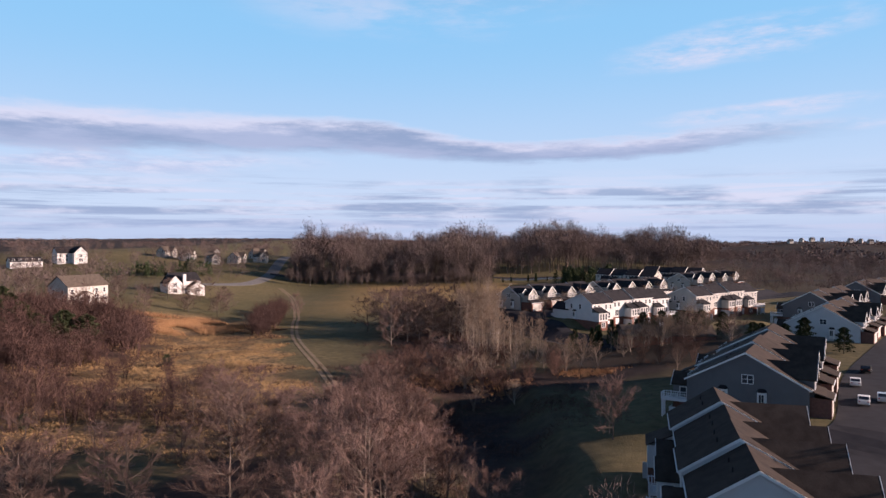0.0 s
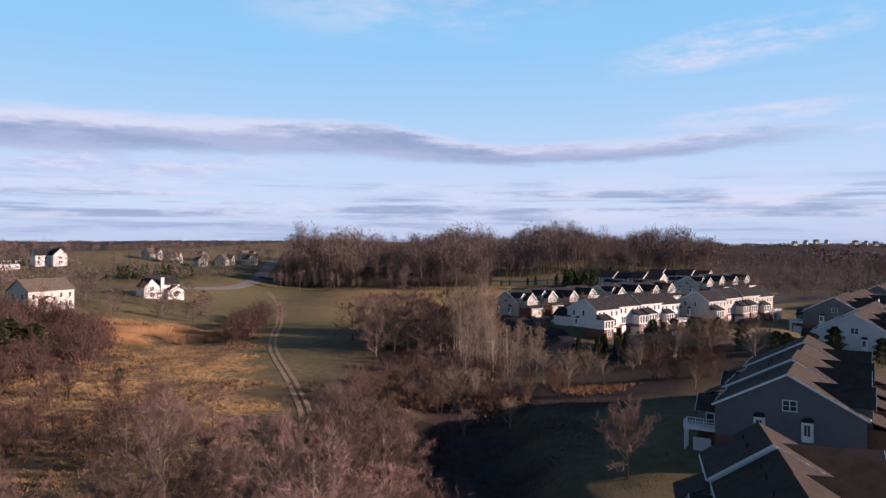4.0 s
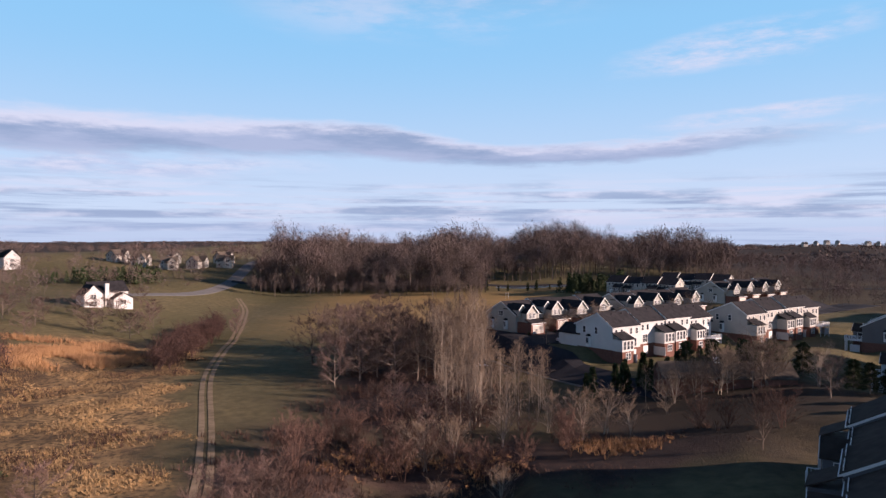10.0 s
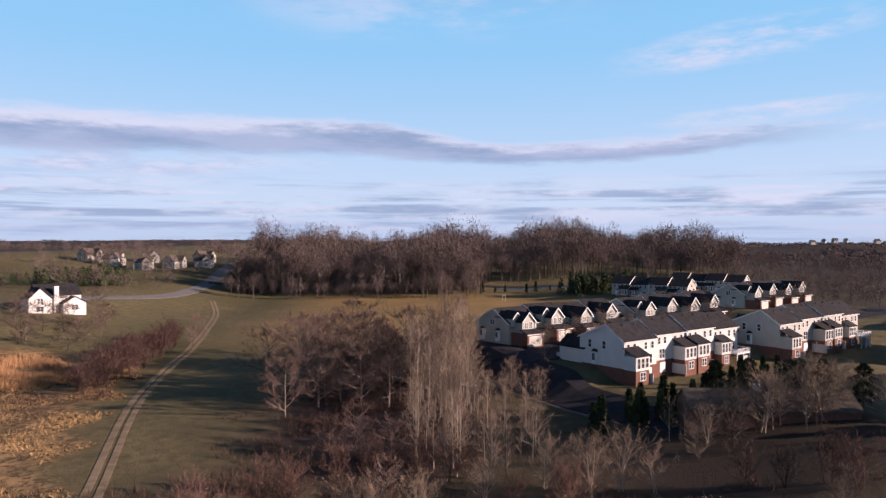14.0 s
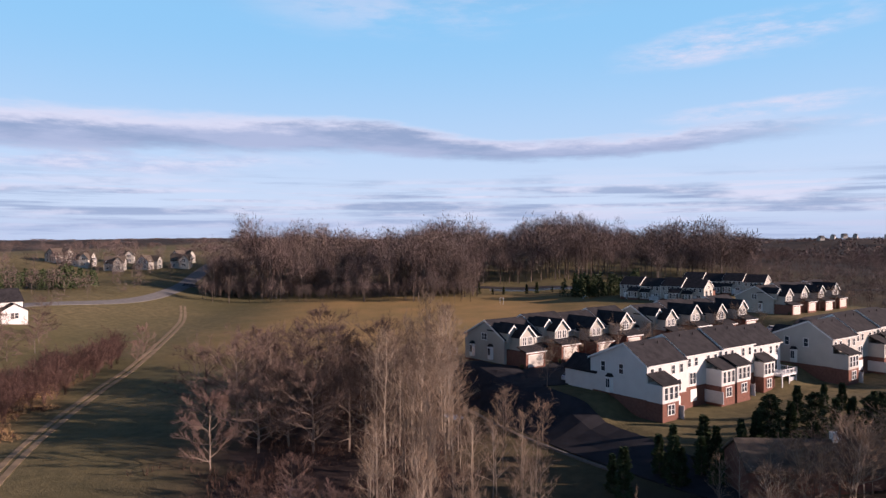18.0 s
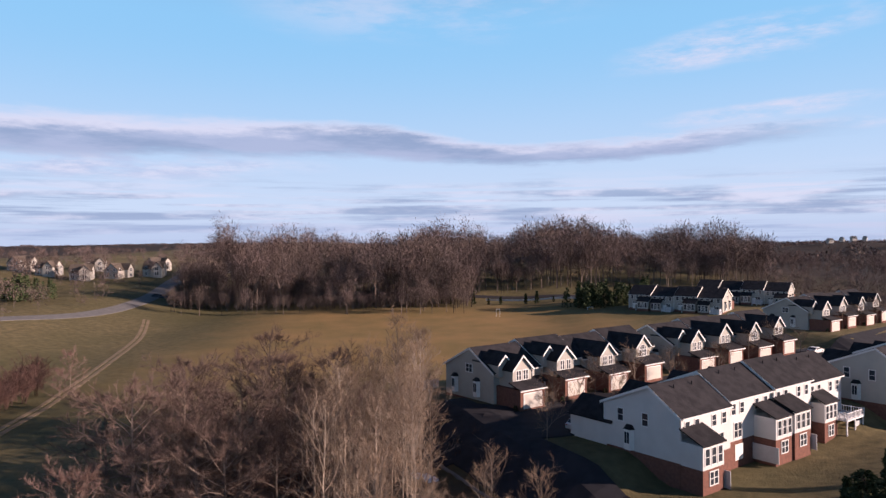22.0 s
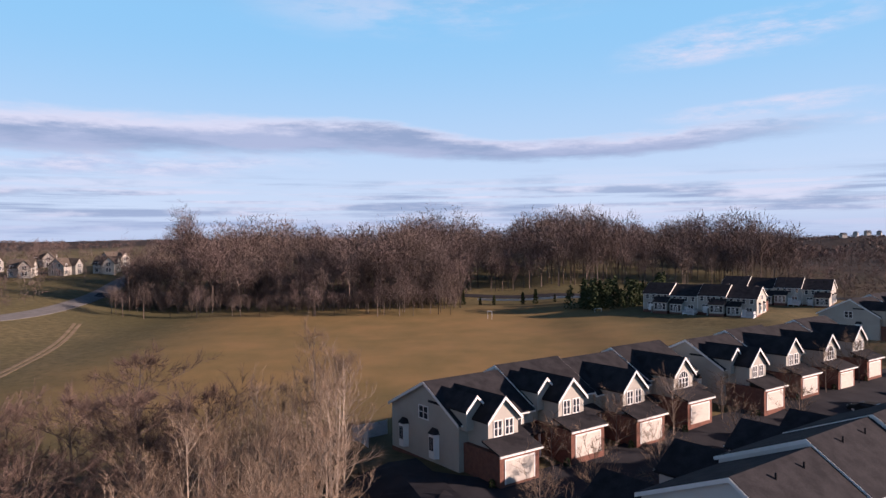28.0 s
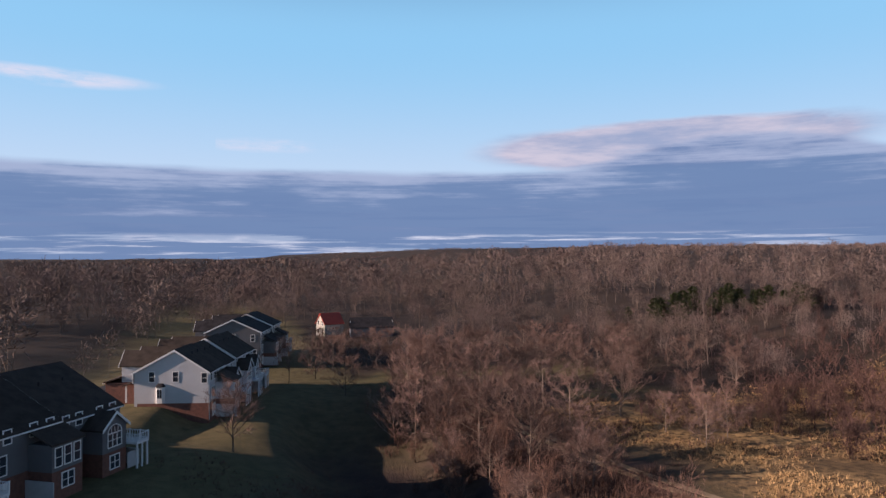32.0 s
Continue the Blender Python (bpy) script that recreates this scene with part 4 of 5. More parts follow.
kind("round_tree", [bare_tree(s, 11 + s % 3, 9.5, 20, 9, 27, 0.5, 0.1, 0.0155, 1.15, twig="twig_red") for s in (1, 2, 3, 31)], "bare reddish-brown tree with a rounded twiggy crown", "tree")
kind("grey_tree", [bare_tree(s, 13 + s % 3, 13, 20, 10, 28, 0.42, 0.14, 0.0155, 1.2, r=0.24, twig="twig_grey") for s in (4, 5, 6, 34)], "bare grey-brown spreading tree in the thicket", "tree")
kind("poplar", [bare_tree(s, 14.0 + s % 4, 5.6, 20, 5, 15, 0.82, 0.2, 0.0105, 1.1, twig="twig_tan", bark="bark_pale", r=0.12) for s in (7, 8, 9, 37)], "slim pale bare tree with upright branches", "tree")
kind("shrub", [bare_tree(s, 4.2, 4.6, 7, 4, 10, 0.95, 0.1, 0.017, 0.95, stems=5, twig="shrub", bark="shrub", r=0.05) for s in (10, 11, 12)], "dense leafless red-brown shrub with many stems", "shrub")
kind("dark_shrub", [bare_tree(s, 4.2, 4.6, 7, 4, 11, 0.95, 0.1, 0.019, 0.95, stems=5, twig="shrub_dark", bark="shrub_dark", r=0.05) for s in (50, 51)], "dense dark red leafless thicket shrub", "shrub")
kind("clump_tree", [bare_tree(s, 7.5, 6.4, 9, 5, 13, 0.72, 0.12, 0.012, 1.0, stems=4, twig="twig_tan", bark="bark_pale", r=0.07) for s in (41, 42)], "pale many-stemmed bare tree at the edge of the brush", "tree")
kind("street_tree", [bare_tree(s, 7.5, 4.8, 15, 5, 14, 0.85, 0.22, 0.0115, 0.95, twig="twig_tan", r=0.085) for s in (13, 14)], "young bare street tree with a thin trunk", "tree")
kind("pear_tree", [bare_tree(s, 8.6, 7.2, 26, 7, 22, 0.75, 0.22, 0.013, 1.0, twig="twig_red", r=0.14) for s in (15,)], "bare lawn tree with a dense egg-shaped crown", "tree")
kind("cedar", [conifer(s, 7.5, 3.2, n=1900) for s in (16, 17, 27)], "dark green conical evergreen", "tree")
kind("pine", [conifer(s, 10, 8.0, "pine", 0.08, 2600, 0.42) for s in (18, 19)], "broad dark green pine", "tree")
kind("bush", [conifer(20, 2.8, 3.4, "needles", 0.0, 500)], "low dark evergreen bush in the meadow", "shrub")

prng = random.Random(77)


def plant(name, x, y, scale=1.0, squash=1.0, sink=0.0, which=None, group=""):
    metas, label, category = KINDS[name]
    trunk, crown = metas[which if which is not None else prng.randrange(len(metas))]
    t = empty(name, pose(x, y, H(x, y) - sink, 0, 0, prng.uniform(0, 360)) @ Matrix.Diagonal((scale * squash, scale * squash, scale, 1)), label, category, group)
    part("trunk", trunk, None, t)
    part("crown", crown, None, t)
    return t


def scatter(name, n, inside, x0, x1, y0, y1, s0, s1, gap=2.0, group="", squash=1.0):
    """n plants at random where inside(x, y) holds."""
    done, tries = [], 0
    while len(done) < n and tries < n * 60:
        tries += 1
        x, y = prng.uniform(x0, x1), prng.uniform(y0, y1)
        if inside(x, y) and all((x - a) ** 2 + (y - b) ** 2 > gap * gap for a, b in done):
            done.append((x, y))
            plant(name, x, y, prng.uniform(s0, s1), squash, group=group)


def ell(cx, cy, rx, ry, a=0.0):
    c, s = math.cos(radians(a)), math.sin(radians(a))
    return lambda x, y: (((x - cx) * c + (y - cy) * s) / rx) ** 2 + ((-(x - cx) * s + (y - cy) * c) / ry) ** 2 < 1


# far woods: light trees joined into a few sheets of stuff
def far_tree_data(seed, tall, wide, limbs, twigs, w, trunk_r, upright=0.7, low=0.12):
    rng = random.Random(seed)
    st = Stems()
    top = Vector((rng.uniform(-1, 1), rng.uniform(-1, 1), tall * 0.85))
    st.stem(Vector((0, 0, -1)), top, trunk_r, 0.04)
    for q in range(limbs):
        t = low + (0.97 - low) * ((q + rng.random()) / limbs) ** 0.8
        at = top * t
        ang = q * 2.4 + rng.uniform(-0.6, 0.6)
        up = upright + rng.uniform(-0.25, 0.3)
        ln = wide * 0.5 * (0.35 + 0.65 * math.sin(math.pi * min(1, t * 0.85 + 0.08))) * rng.uniform(0.7, 1.25)
        d = Vector((math.cos(ang) * math.cos(up), math.sin(ang) * math.cos(up), math.sin(up)))
        tip = at + d * ln * 1.2
        st.blade(at, tip, 0.07, rng)
        for m in range(twigs):
            tp = at.lerp(tip, rng.uniform(0.25, 1.05))
            td = (d * 0.5 + rand_dir(rng, 0.3)).normalized()
            st.blade(tp, tp + td * wide * rng.uniform(0.06, 0.18), w, rng)
    thick = [0 if k >= 3 and (k - 3) % (twigs + 1) else 1 for k in range(len(st.f))]
    return np.array(st.v), st.f, thick


def canopy_data(seed, wide, tall, n, size):
    """A clump of many crowns seen from very far."""
    rng = random.Random(seed)
    st = Stems()
    humps = [(rng.uniform(-0.4, 0.4) * wide, rng.uniform(-0.4, 0.4) * wide, rng.uniform(0.7, 1.0) * tall) for _ in range(7)]
    for k in range(n):
        hx, hy, hz = humps[k % 7]
        a, r = rng.uniform(0, 6.283), rng.random() ** 0.6
        z = hz * math.sqrt(max(0.03, 1 - r * r)) * rng.uniform(0.5, 1.0)
        c = Vector((hx + math.cos(a) * r * wide * 0.24, hy + math.sin(a) * r * wide * 0.24, z))
        st.blade(c, c + rand_dir(rng, 0.5) * size * rng.uniform(0.6, 1.4), size * 0.32, rng)
    return np.array(st.v), st.f, [0] * len(st.f)


def crown_data(seed, tall, wide, n, w, length, trunk_r=0.16, limbs=7, base=0.16, lumps=6):
    """A bare tree from afar: a dark stem, a few limbs and a rounded, lumpy haze of twigs."""
    rng = random.Random(seed)
    st = Stems()
    mid, rz = tall * (0.5 + base * 0.5), tall * (0.5 - base * 0.5)
    top = Vector((rng.uniform(-0.6, 0.6), rng.uniform(-0.6, 0.6), tall * 0.8))
    st.stem(Vector((0, 0, -1)), top, trunk_r, 0.03)
    heads = []
    for q in range(lumps):
        a, e = q * 2.4 + rng.uniform(-0.4, 0.4), rng.uniform(-0.85, 0.9)
        k = rng.uniform(0.32, 0.58)
        heads.append((Vector((math.cos(a) * math.cos(e) * wide * 0.5 * k, math.sin(a) * math.cos(e) * wide * 0.5 * k, mid + math.sin(e) * rz * k)), rng.uniform(0.42, 0.58)))
    heads.append((Vector((0, 0, mid + rz * 0.35)), 0.55))
    for q in range(limbs):
        h = heads[q % len(heads)][0]
        at = Vector((0, 0, min(h.z * 0.75, tall * rng.uniform(base, 0.55))))
        st.blade(at, h + (h - at) * 0.35, 0.13, rng)
    for k in range(n):
        h, size = heads[k % len(heads)]
        d = rand_dir(rng, 0.15)
        r = rng.random() ** 0.45 * size
        c = h + Vector((d.x * r * wide * 0.5, d.y * r * wide * 0.5, d.z * r * rz))
        if c.z < 0.2:
            continue
        st.blade(c, c + (d * 0.7 + rand_dir(rng, 0.25) * 0.7) * length * rng.uniform(0.5, 1.2), w, rng)
    thick = [1 if k < 3 + limbs else 0 for k in range(len(st.f))]
    return np.array(st.v), st.f, thick


MIDW = [crown_data(120 + k, 20 + 3 * (k % 4), 11 + 2 * (k % 3), 560, 0.075, 1.9, 0.26, limbs=14, base=0.24, lumps=8) for k in range(7)]
FAR = [crown_data(100 + k, 20 + 3 * (k % 4), 13 + 2 * (k % 3), 330, 0.13, 2.1, 0.12, limbs=6, base=0.04, lumps=6) for k in range(7)]
BELT = [crown_data(130 + k, 20 + 3 * (k % 4), 15 + 2 * (k % 3), 150, 0.23, 2.7, 0.1, limbs=4, base=0.03, lumps=5) for k in range(6)]
VALE = [crown_data(150 + k, 17 + 3 * (k % 3), 15 + 2 * (k % 3), 900, 0.06, 1.5, 0.2, limbs=9, base=0.05, lumps=8) for k in range(5)]
LOW = [canopy_data(140 + k, 46, 15, 110, 3.6) for k in range(4)]
FIR = []
for k in range(2):
    r_ = random.Random(160 + k)
    st_ = Stems()
    for q in range(130):
        t_ = r_.random() ** 0.8
        a_ = r_.uniform(0, 6.283)
        rad_ = 2.8 * (1 - t_) * r_.uniform(0.4, 1) + 0.1
        c_ = Vector((math.cos(a_) * rad_, math.sin(a_) * rad_, 11 * t_))
        st_.blade(c_, c_ + rand_dir(r_, -0.1) * 1.3, 0.4, r_)
    FIR.append((np.array(st_.v), st_.f, [0] * len(st_.f)))


def skyline(x, y):
    """How high the tree tops reach round the place: the lie of the land lifts them in the west and drops them in the south."""
    turn = math.degrees(math.atan2(-(x - 15), y - 110)) % 360
    back_ = 40 < turn < 240
    d = math.hypot(x - 20, y - 172) if back_ else math.hypot(x, y - 30)
    rise = np.interp(turn, [0, 10, 35, 44, 55, 69, 78, 90, 99, 118, 137, 148, 166, 194, 240, 300, 360], [0.3, 0.2, 0.2, 0.5, 0.8, 1.7, 1.7, 1.1, 0.9, 0.75, 0.9, 1.0, 0.1, -0.15, 0.0, 0.2, 0.3])
    return (31.7 if back_ else 35.0) + d * math.tan(radians(rise))


def woods(name, spots, data, mat, label, seed=5, free=False):
    rng = random.Random(seed)
    vs, fs, ms, n = [], [], [], 0
    foot = height([p[0] for p in spots], [p[1] for p in spots])
    for (x, y, s), z in zip(spots, foot):
        v, f, m = data[rng.randrange(len(data))]
        a, pale = rng.uniform(0, 6.283), mat == "wood_far" and rng.random() < 0.4
        ms += [2 if k == 0 and pale else k for k in m]
        s = s * (0.92 + 0.2 * math.sin(x * 0.071 + 1.0 + 0.8 * math.sin(y * 0.03)) + 0.13 * math.sin(x * 0.19 + y * 0.11))
        if not free:
            s = min(s, max(0.22, (skyline(x, y) - z) / data[0][0][:, 2].max() * rng.uniform(0.82, 1.02)))
        u = max(s, 0.45) * rng.uniform(0.85, 1.2) if data is LOW else s * rng.uniform(0.85, 1.2)
        c, d = math.cos(a) * u, math.sin(a) * u
        q = np.empty_like(v)
        q[:, 0], q[:, 1], q[:, 2] = v[:, 0] * c - v[:, 1] * d + x, v[:, 0] * d + v[:, 1] * c + y, v[:, 2] * s + z
        vs.append(q)
        fs += [tuple(k + n for k in t) for t in f]
        n += len(v)
    me = mesh_from(name, np.concatenate(vs).tolist(), fs, mat)
    me.materials.append(MAT["wood_trunk" if mat == "wood_far" else mat])
    me.materials.append(MAT["wood_pale" if mat == "wood_far" else mat])
    me.polygons.foreach_set("material_index", ms)
    return tagged(part(name, me, None), label, "woods", kind="stuff")


def spots(n, inside, x0, x1, y0, y1, s0=0.8, s1=1.2, seed=1):
    rng = random.Random(seed)
    out, tries = [], 0
    while len(out) < n and tries < 200 * n:
        tries += 1
        x, y = rng.uniform(x0, x1), rng.uniform(y0, y1)
        if inside(x, y):
            out.append((x, y, rng.uniform(s0, s1)))
    return out


# ---------------------------------------------------------------- brush and grass
def tufts(name, n, inside, x0, x1, y0, y1, h0, h1, blades, w, mat, label, seed, spread=0.5, category="grass"):
    rng = np.random.default_rng(seed)
    px, py = rng.uniform(x0, x1, n * 6), rng.uniform(y0, y1, n * 6)
    lump = np.sin(px * 0.31 + 1.7 * np.sin(py * 0.13)) + np.sin(py * 0.37 + 1.3 * np.sin(px * 0.17 + 2.0))
    ok = inside(px, py) * (0.55 + 0.35 * lump) > rng.uniform(0.15, 1, n * 6)
    px, py = px[ok][:n], py[ok][:n]
    n = len(px)
    pz = height(px, py)
    ang = rng.uniform(0, 6.283, (n, blades))
    rad = rng.uniform(0, spread, (n, blades))
    bx, by = px[:, None] + np.cos(ang) * rad * 0.5, py[:, None] + np.sin(ang) * rad * 0.5
    tx, ty = bx + np.cos(ang) * rad, by + np.sin(ang) * rad
    tall = rng.uniform(h0, h1, (n, 1)) * rng.uniform(0.6, 1.1, (n, blades))
    side = ang + rng.uniform(0.8, 2.4, (n, blades))
    wx, wy = np.cos(side) * w, np.sin(side) * w
    z0 = np.repeat(pz[:, None] - 0.05, blades, 1)
    v = np.stack([np.stack([bx - wx, by - wy, z0], -1), np.stack([bx + wx, by + wy, z0], -1), np.stack([tx, ty, z0 + tall], -1)], 2).reshape(-1, 3)
    f = np.arange(len(v)).reshape(-1, 3)
    return tagged(part(name, mesh_from(name, v.tolist(), f.tolist(), mat), None), label, category, kind="stuff")


# ---------------------------------------------------------------- roads and paths
strip("road", [(-137, 318), (-137, 336), (-121, 372), (-117, 420), (-121, 465), (-132, 560), (-140, 700)], 7.5, "road_pale", 0.12, "worn grey country road over the fields", "road")
strip("road", [(-118, 432), (-20, 452), (60, 440), (150, 425), (300, 440)], 7.0, "asphalt", 0.12, "grey road along the edge of the woods", "road")
strip("road", [(14, 219), (31, 214.5), (55, 232), (86, 254), (130, 288), (190, 335)], 15.0, "asphalt", 0.2, "dark asphalt drive court between the house rows", "road")
strip("road", [(16, 226), (23, 210), (34, 190), (41, 178), (50, 162)], 9.5, "asphalt", 0.24, "dark asphalt street beside the thicket", "road")
strip("road", [(30, -10), (37, 19), (47, 56), (60, 71), (81, 105), (113, 146), (136, 175), (165, 215)], 10.0, "asphalt", 0.08, "dark asphalt street before the grey rows", "road")
strip("kerb", [(10.5, 223), (17.7, 207.6), (28.8, 187.6), (35.8, 175.6)], 0.3, "concrete", 0.34, "pale concrete kerb along the street", "kerb")
TRACK = [(-18, 55), (-21, 85), (-25, 111), (-33, 138), (-49, 186), (-58, 225), (-62, 248), (-65, 262), (-70, 285), (-84, 340), (-100, 384)]
for side in (-0.85, 0.85):
    strip("track_rut", [(x + side, y) for x, y in TRACK], 1.0, "dirt", 0.06, "bare earth wheel rut of a field track", "path")

# ---------------------------------------------------------------- house rows
for o_, a_, z_, u_, l_, g_, k_ in ROWS:
    row_of("townhouse", o_, a_, z_, u_, l_, g_, **k_)


# ---------------------------------------------------------------- single houses
def cottage(name, x, y, z, angle, label, wide=16.0, deep=9.0, tall=5.8, rise=3.2, siding="siding_white", roof="roof", wings=(), chimney=None, group="houses on the rise", hip=False):
    """A detached two-storey house. X along its ridge, front towards -Y. wings: (x, width, length, wall height, rise) of gabled wings on the front."""
    h = empty(name, pose(x, y, z, 0, 0, angle), label, "house", group)
    x0, x1, y0, y1 = -wide / 2, wide / 2, -deep / 2, deep / 2
    if hip:
        part("wall", boxes((x0, x1, y0, y1, -2, tall)), siding, h)
        eave = [(x0 - 0.4, y0 - 0.4, tall - 0.05), (x1 + 0.4, y0 - 0.4, tall - 0.05), (x1 + 0.4, y1 + 0.4, tall - 0.05), (x0 - 0.4, y1 + 0.4, tall - 0.05)]
        low_ = [(a, b, tall - 0.25) for a, b, _ in eave]
        tops = [(x0 + deep * 0.45, 0, tall + rise), (x1 - deep * 0.45, 0, tall + rise)]
        part("roof", mesh_from("roof", eave + low_ + tops, [(0, 1, 9, 8), (1, 2, 9), (2, 3, 8, 9), (3, 0, 8), (0, 4, 5, 1), (1, 5, 6, 2), (2, 6, 7, 3), (3, 7, 4, 0), (7, 6, 5, 4)]), roof, h, "grey shingled hipped roof")
    else:
        part("wall", solid([(y0, -2), (y1, -2), (y1, tall), (0, tall + rise), (y0, tall)], "X", x0, x1), siding, h)
        part("roof", gable_roof_x(x0 - 0.35, x1 + 0.35, y0, 0, y1, tall, tall + rise, tall), roof, h, "grey shingled gable roof")
    n = max(3, int(wide / 3.4))
    for k in range(n):
        wx = x0 + wide * (k + 0.5) / n
        blocked = any(abs(wx - w[0]) < w[1] / 2 + 0.4 for w in wings)
        if not blocked:
            window(h, wx, y0, 3.5, 1.1, 1.6, "-Y")
            window(h, wx, y0, 0.7, 1.2, 1.7, "-Y", bars=2)
    for zz in (0.8, 3.6):
        for yy in (-deep * 0.22, deep * 0.22):
            window(h, x0, yy, zz, 1.0, 1.5, "-X")
            window(h, x1, yy, zz, 1.0, 1.5, "+X")
    for wx, ww, wl, wt_, wr in wings:
        part("wing_wall", solid([(wx - ww / 2, -2), (wx + ww / 2, -2), (wx + ww / 2, wt_), (wx, wt_ + wr), (wx - ww / 2, wt_)], "Y", y0 - wl, y0 + deep * 0.45), siding, h)
        part("wing_roof", gable_roof_y(y0 - wl - 0.35, y0 + deep * 0.42, wx - ww / 2, wx + ww / 2, wt_, wt_ + wr), roof, h, "grey shingled wing roof")
        window(h, wx, y0 - wl, 0.7, min(2.2, ww * 0.4), 1.7, "-Y", bars=2)
        if wt_ > 4:
            window(h, wx, y0 - wl, 3.4, min(1.8, ww * 0.35), 1.6, "-Y", bars=2)
    if chimney is not None:
        cx, cy = chimney
        part("chimney", boxes((cx - 0.7, cx + 0.7, cy - 0.5, cy + 0.5, 0, tall + rise * 0.8), (cx - 0.8, cx + 0.8, cy - 0.6, cy + 0.6, tall + rise * 0.8, tall + rise * 0.8 + 0.2)), siding, h, "tall pale chimney")
    return h


cottage("house", -127.5, 300, H(-127.5, 300) - 0.3, 50, "white two-storey house with a dark roof and chimney above the field", 14, 9, 5.8, 3.6, wings=((-7.5, 7, 3, 5.2, 3.4), (3.5, 7.5, 3.5, 3.0, 2.2)), chimney=(-1.5, -4.9))
cottage("house", -138.5, 227, 13.6, 68, "long cream house with a grey roof and white bay", 17.5, 10, 6.2, 3.6, "siding_cream", "roof_tan", wings=((-2.5, 5, 2, 3.0, 1.2),))
cottage("house", -168, 197, 13.4, 80, "long cream house with a grey roof behind pines", 24, 11, 6.4, 3.8, "siding_cream", "roof_tan", wings=((-10, 6, 2, 5.8, 3.0),))
cottage("house", -183, 121, 13.6, 102, "cream house with a chimney and dark roof on the slope", 14, 9, 5.6, 3.2, "siding_cream", "roof", wings=((3, 5, 2, 4.6, 2.4),), chimney=(-1, -4.9))
cottage("house", -192, 156, 13.6, 95, "grey-roofed house half hidden by pines", 15, 9, 5.2, 3.2, "siding_cream", "roof_tan")
cottage("house", -207, 82, 13.6, 120, "small red-brick house with a grey hipped roof on the slope", 12, 10, 5.4, 3.4, "brick", "roof_tan", hip=True)
cottage("house", -247, 421, H(-247, 421), 46, "large white house with a gabled garage on the hill", 15, 10, 6.0, 3.8, wings=((5, 8, 5, 6.0, 4.0),))
cottage("house", -262, 400, H(-262, 400), 46, "long low white wing house on the hill", 18, 8, 3.4, 2.6)
cottage("house", -262, 336, H(-262, 336) + 1, 62, "white gabled house among bare trees on the hill", 13, 9, 5.8, 3.6, wings=((4, 6, 3, 5.6, 3.2),))
for hx, hy, ha in ((-136, 478, 8), (-152, 470, 80), (-166, 462, 14), (-146, 505, 60), (-186, 468, 0), (-204, 474, 70), (-178, 500, 20)):
    cottage("house", hx, hy, H(hx, hy) - 0.2, ha, "pale suburban house with a grey roof beside the road", 10, 8, 4.2, 3.4, "siding_beige", "roof_tan", wings=((2.5, 5, 2, 4.6, 2.8),))
for k_ in range(7):
    hx, hy = 600 + 26 * k_, 1170 + 14 * ((k_ * 5) % 4)
    cottage("house", hx, hy, H(hx, hy) + 4.5, 10 + 40 * (k_ % 2), "small pale house on the distant wooded hill", 8, 6, 3.0, 2.6, "siding_beige", "roof", group="houses on the distant hill")
cottage("house", -105, 520, H(-105, 520) + 2, 20, "pale house half hidden behind the trunks of the wood", 12, 9, 5.6, 3.4, "siding_cream", "roof_tan", wings=((2.5, 5, 2, 5.0, 2.8),), group="houses in the woods")
cottage("house", 84, 570, H(84, 570) + 4, 10, "small white house high in the wood", 9, 8, 5.0, 3.2, group="houses in the woods")
cottage("house", 108, 574, H(108, 574) + 5, 40, "small white gabled house high in the wood", 8, 7, 4.6, 3.2, group="houses in the woods")
cottage("house", -11, -56, 5.0, 20, "small pale house with a red metal roof in the woods", 7, 6, 4.2, 3.2, "siding_beige", "red_roof", group="houses in the woods")
cottage("barn", -24, -50, 5.0, -8, "long low grey barn in the shade of the woods", 14, 8, 3.2, 2.8, "siding_grey", "roof", group="houses in the woods")
for hx, hy, ha, hl in ((-299, 357, 40, "white gabled house among bare trees up the hill"), (-297, 380, 60, "white house with a grey roof up the hill"), (-303, 327, 20, "small white gabled house behind bare trees"), (-270, 283, 60, "pale house with a grey roof in the trees"), (-203, 152, 80, "low white-gabled house among pines"), (-222, 168, 70, "grey-roofed house behind the pines")):
    cottage("house", hx, hy, H(hx, hy) - 0.3, ha, hl, 12, 9, 4.8, 3.4, "siding_cream", "roof_tan", wings=((3, 5, 2.5, 4.4, 2.6),))


# ---------------------------------------------------------------- planting
plant("pear_tree", 23.5, 79, 1.0, group="lawn trees")
plant("pear_tree", 49.8, 126.6, 0.72, 0.8, group="lawn trees")
plant("round_tree", -19, 179, 0.95, 0.9, group="central thicket")
for px_, py_, ps_ in ((-15, 240, 1.15), (-24, 223, 1.05), (-29, 207, 0.9), (-27, 232, 0.8)):
    plant("grey_tree", px_, py_, ps_, 1.05, group="central thicket")
scatter("grey_tree", 23, ell(-9, 207, 14, 25, 6), -60, 40, 130, 240, 0.72, 1.22, 4.6, "central thicket")
scatter("poplar", 16, ell(57, 160, 15, 5, 0), 20, 90, 140, 180, 0.38, 0.6, 1.6, "bare saplings below the white row")
scatter("poplar", 54, ell(9, 204, 7.5, 27, 0), -30, 50, 110, 240, 0.9, 1.1, 1.5, "central thicket")
scatter("poplar", 46, ell(14, 166, 11, 20, 0), -30, 50, 110, 215, 0.48, 0.78, 1.5, "central thicket")
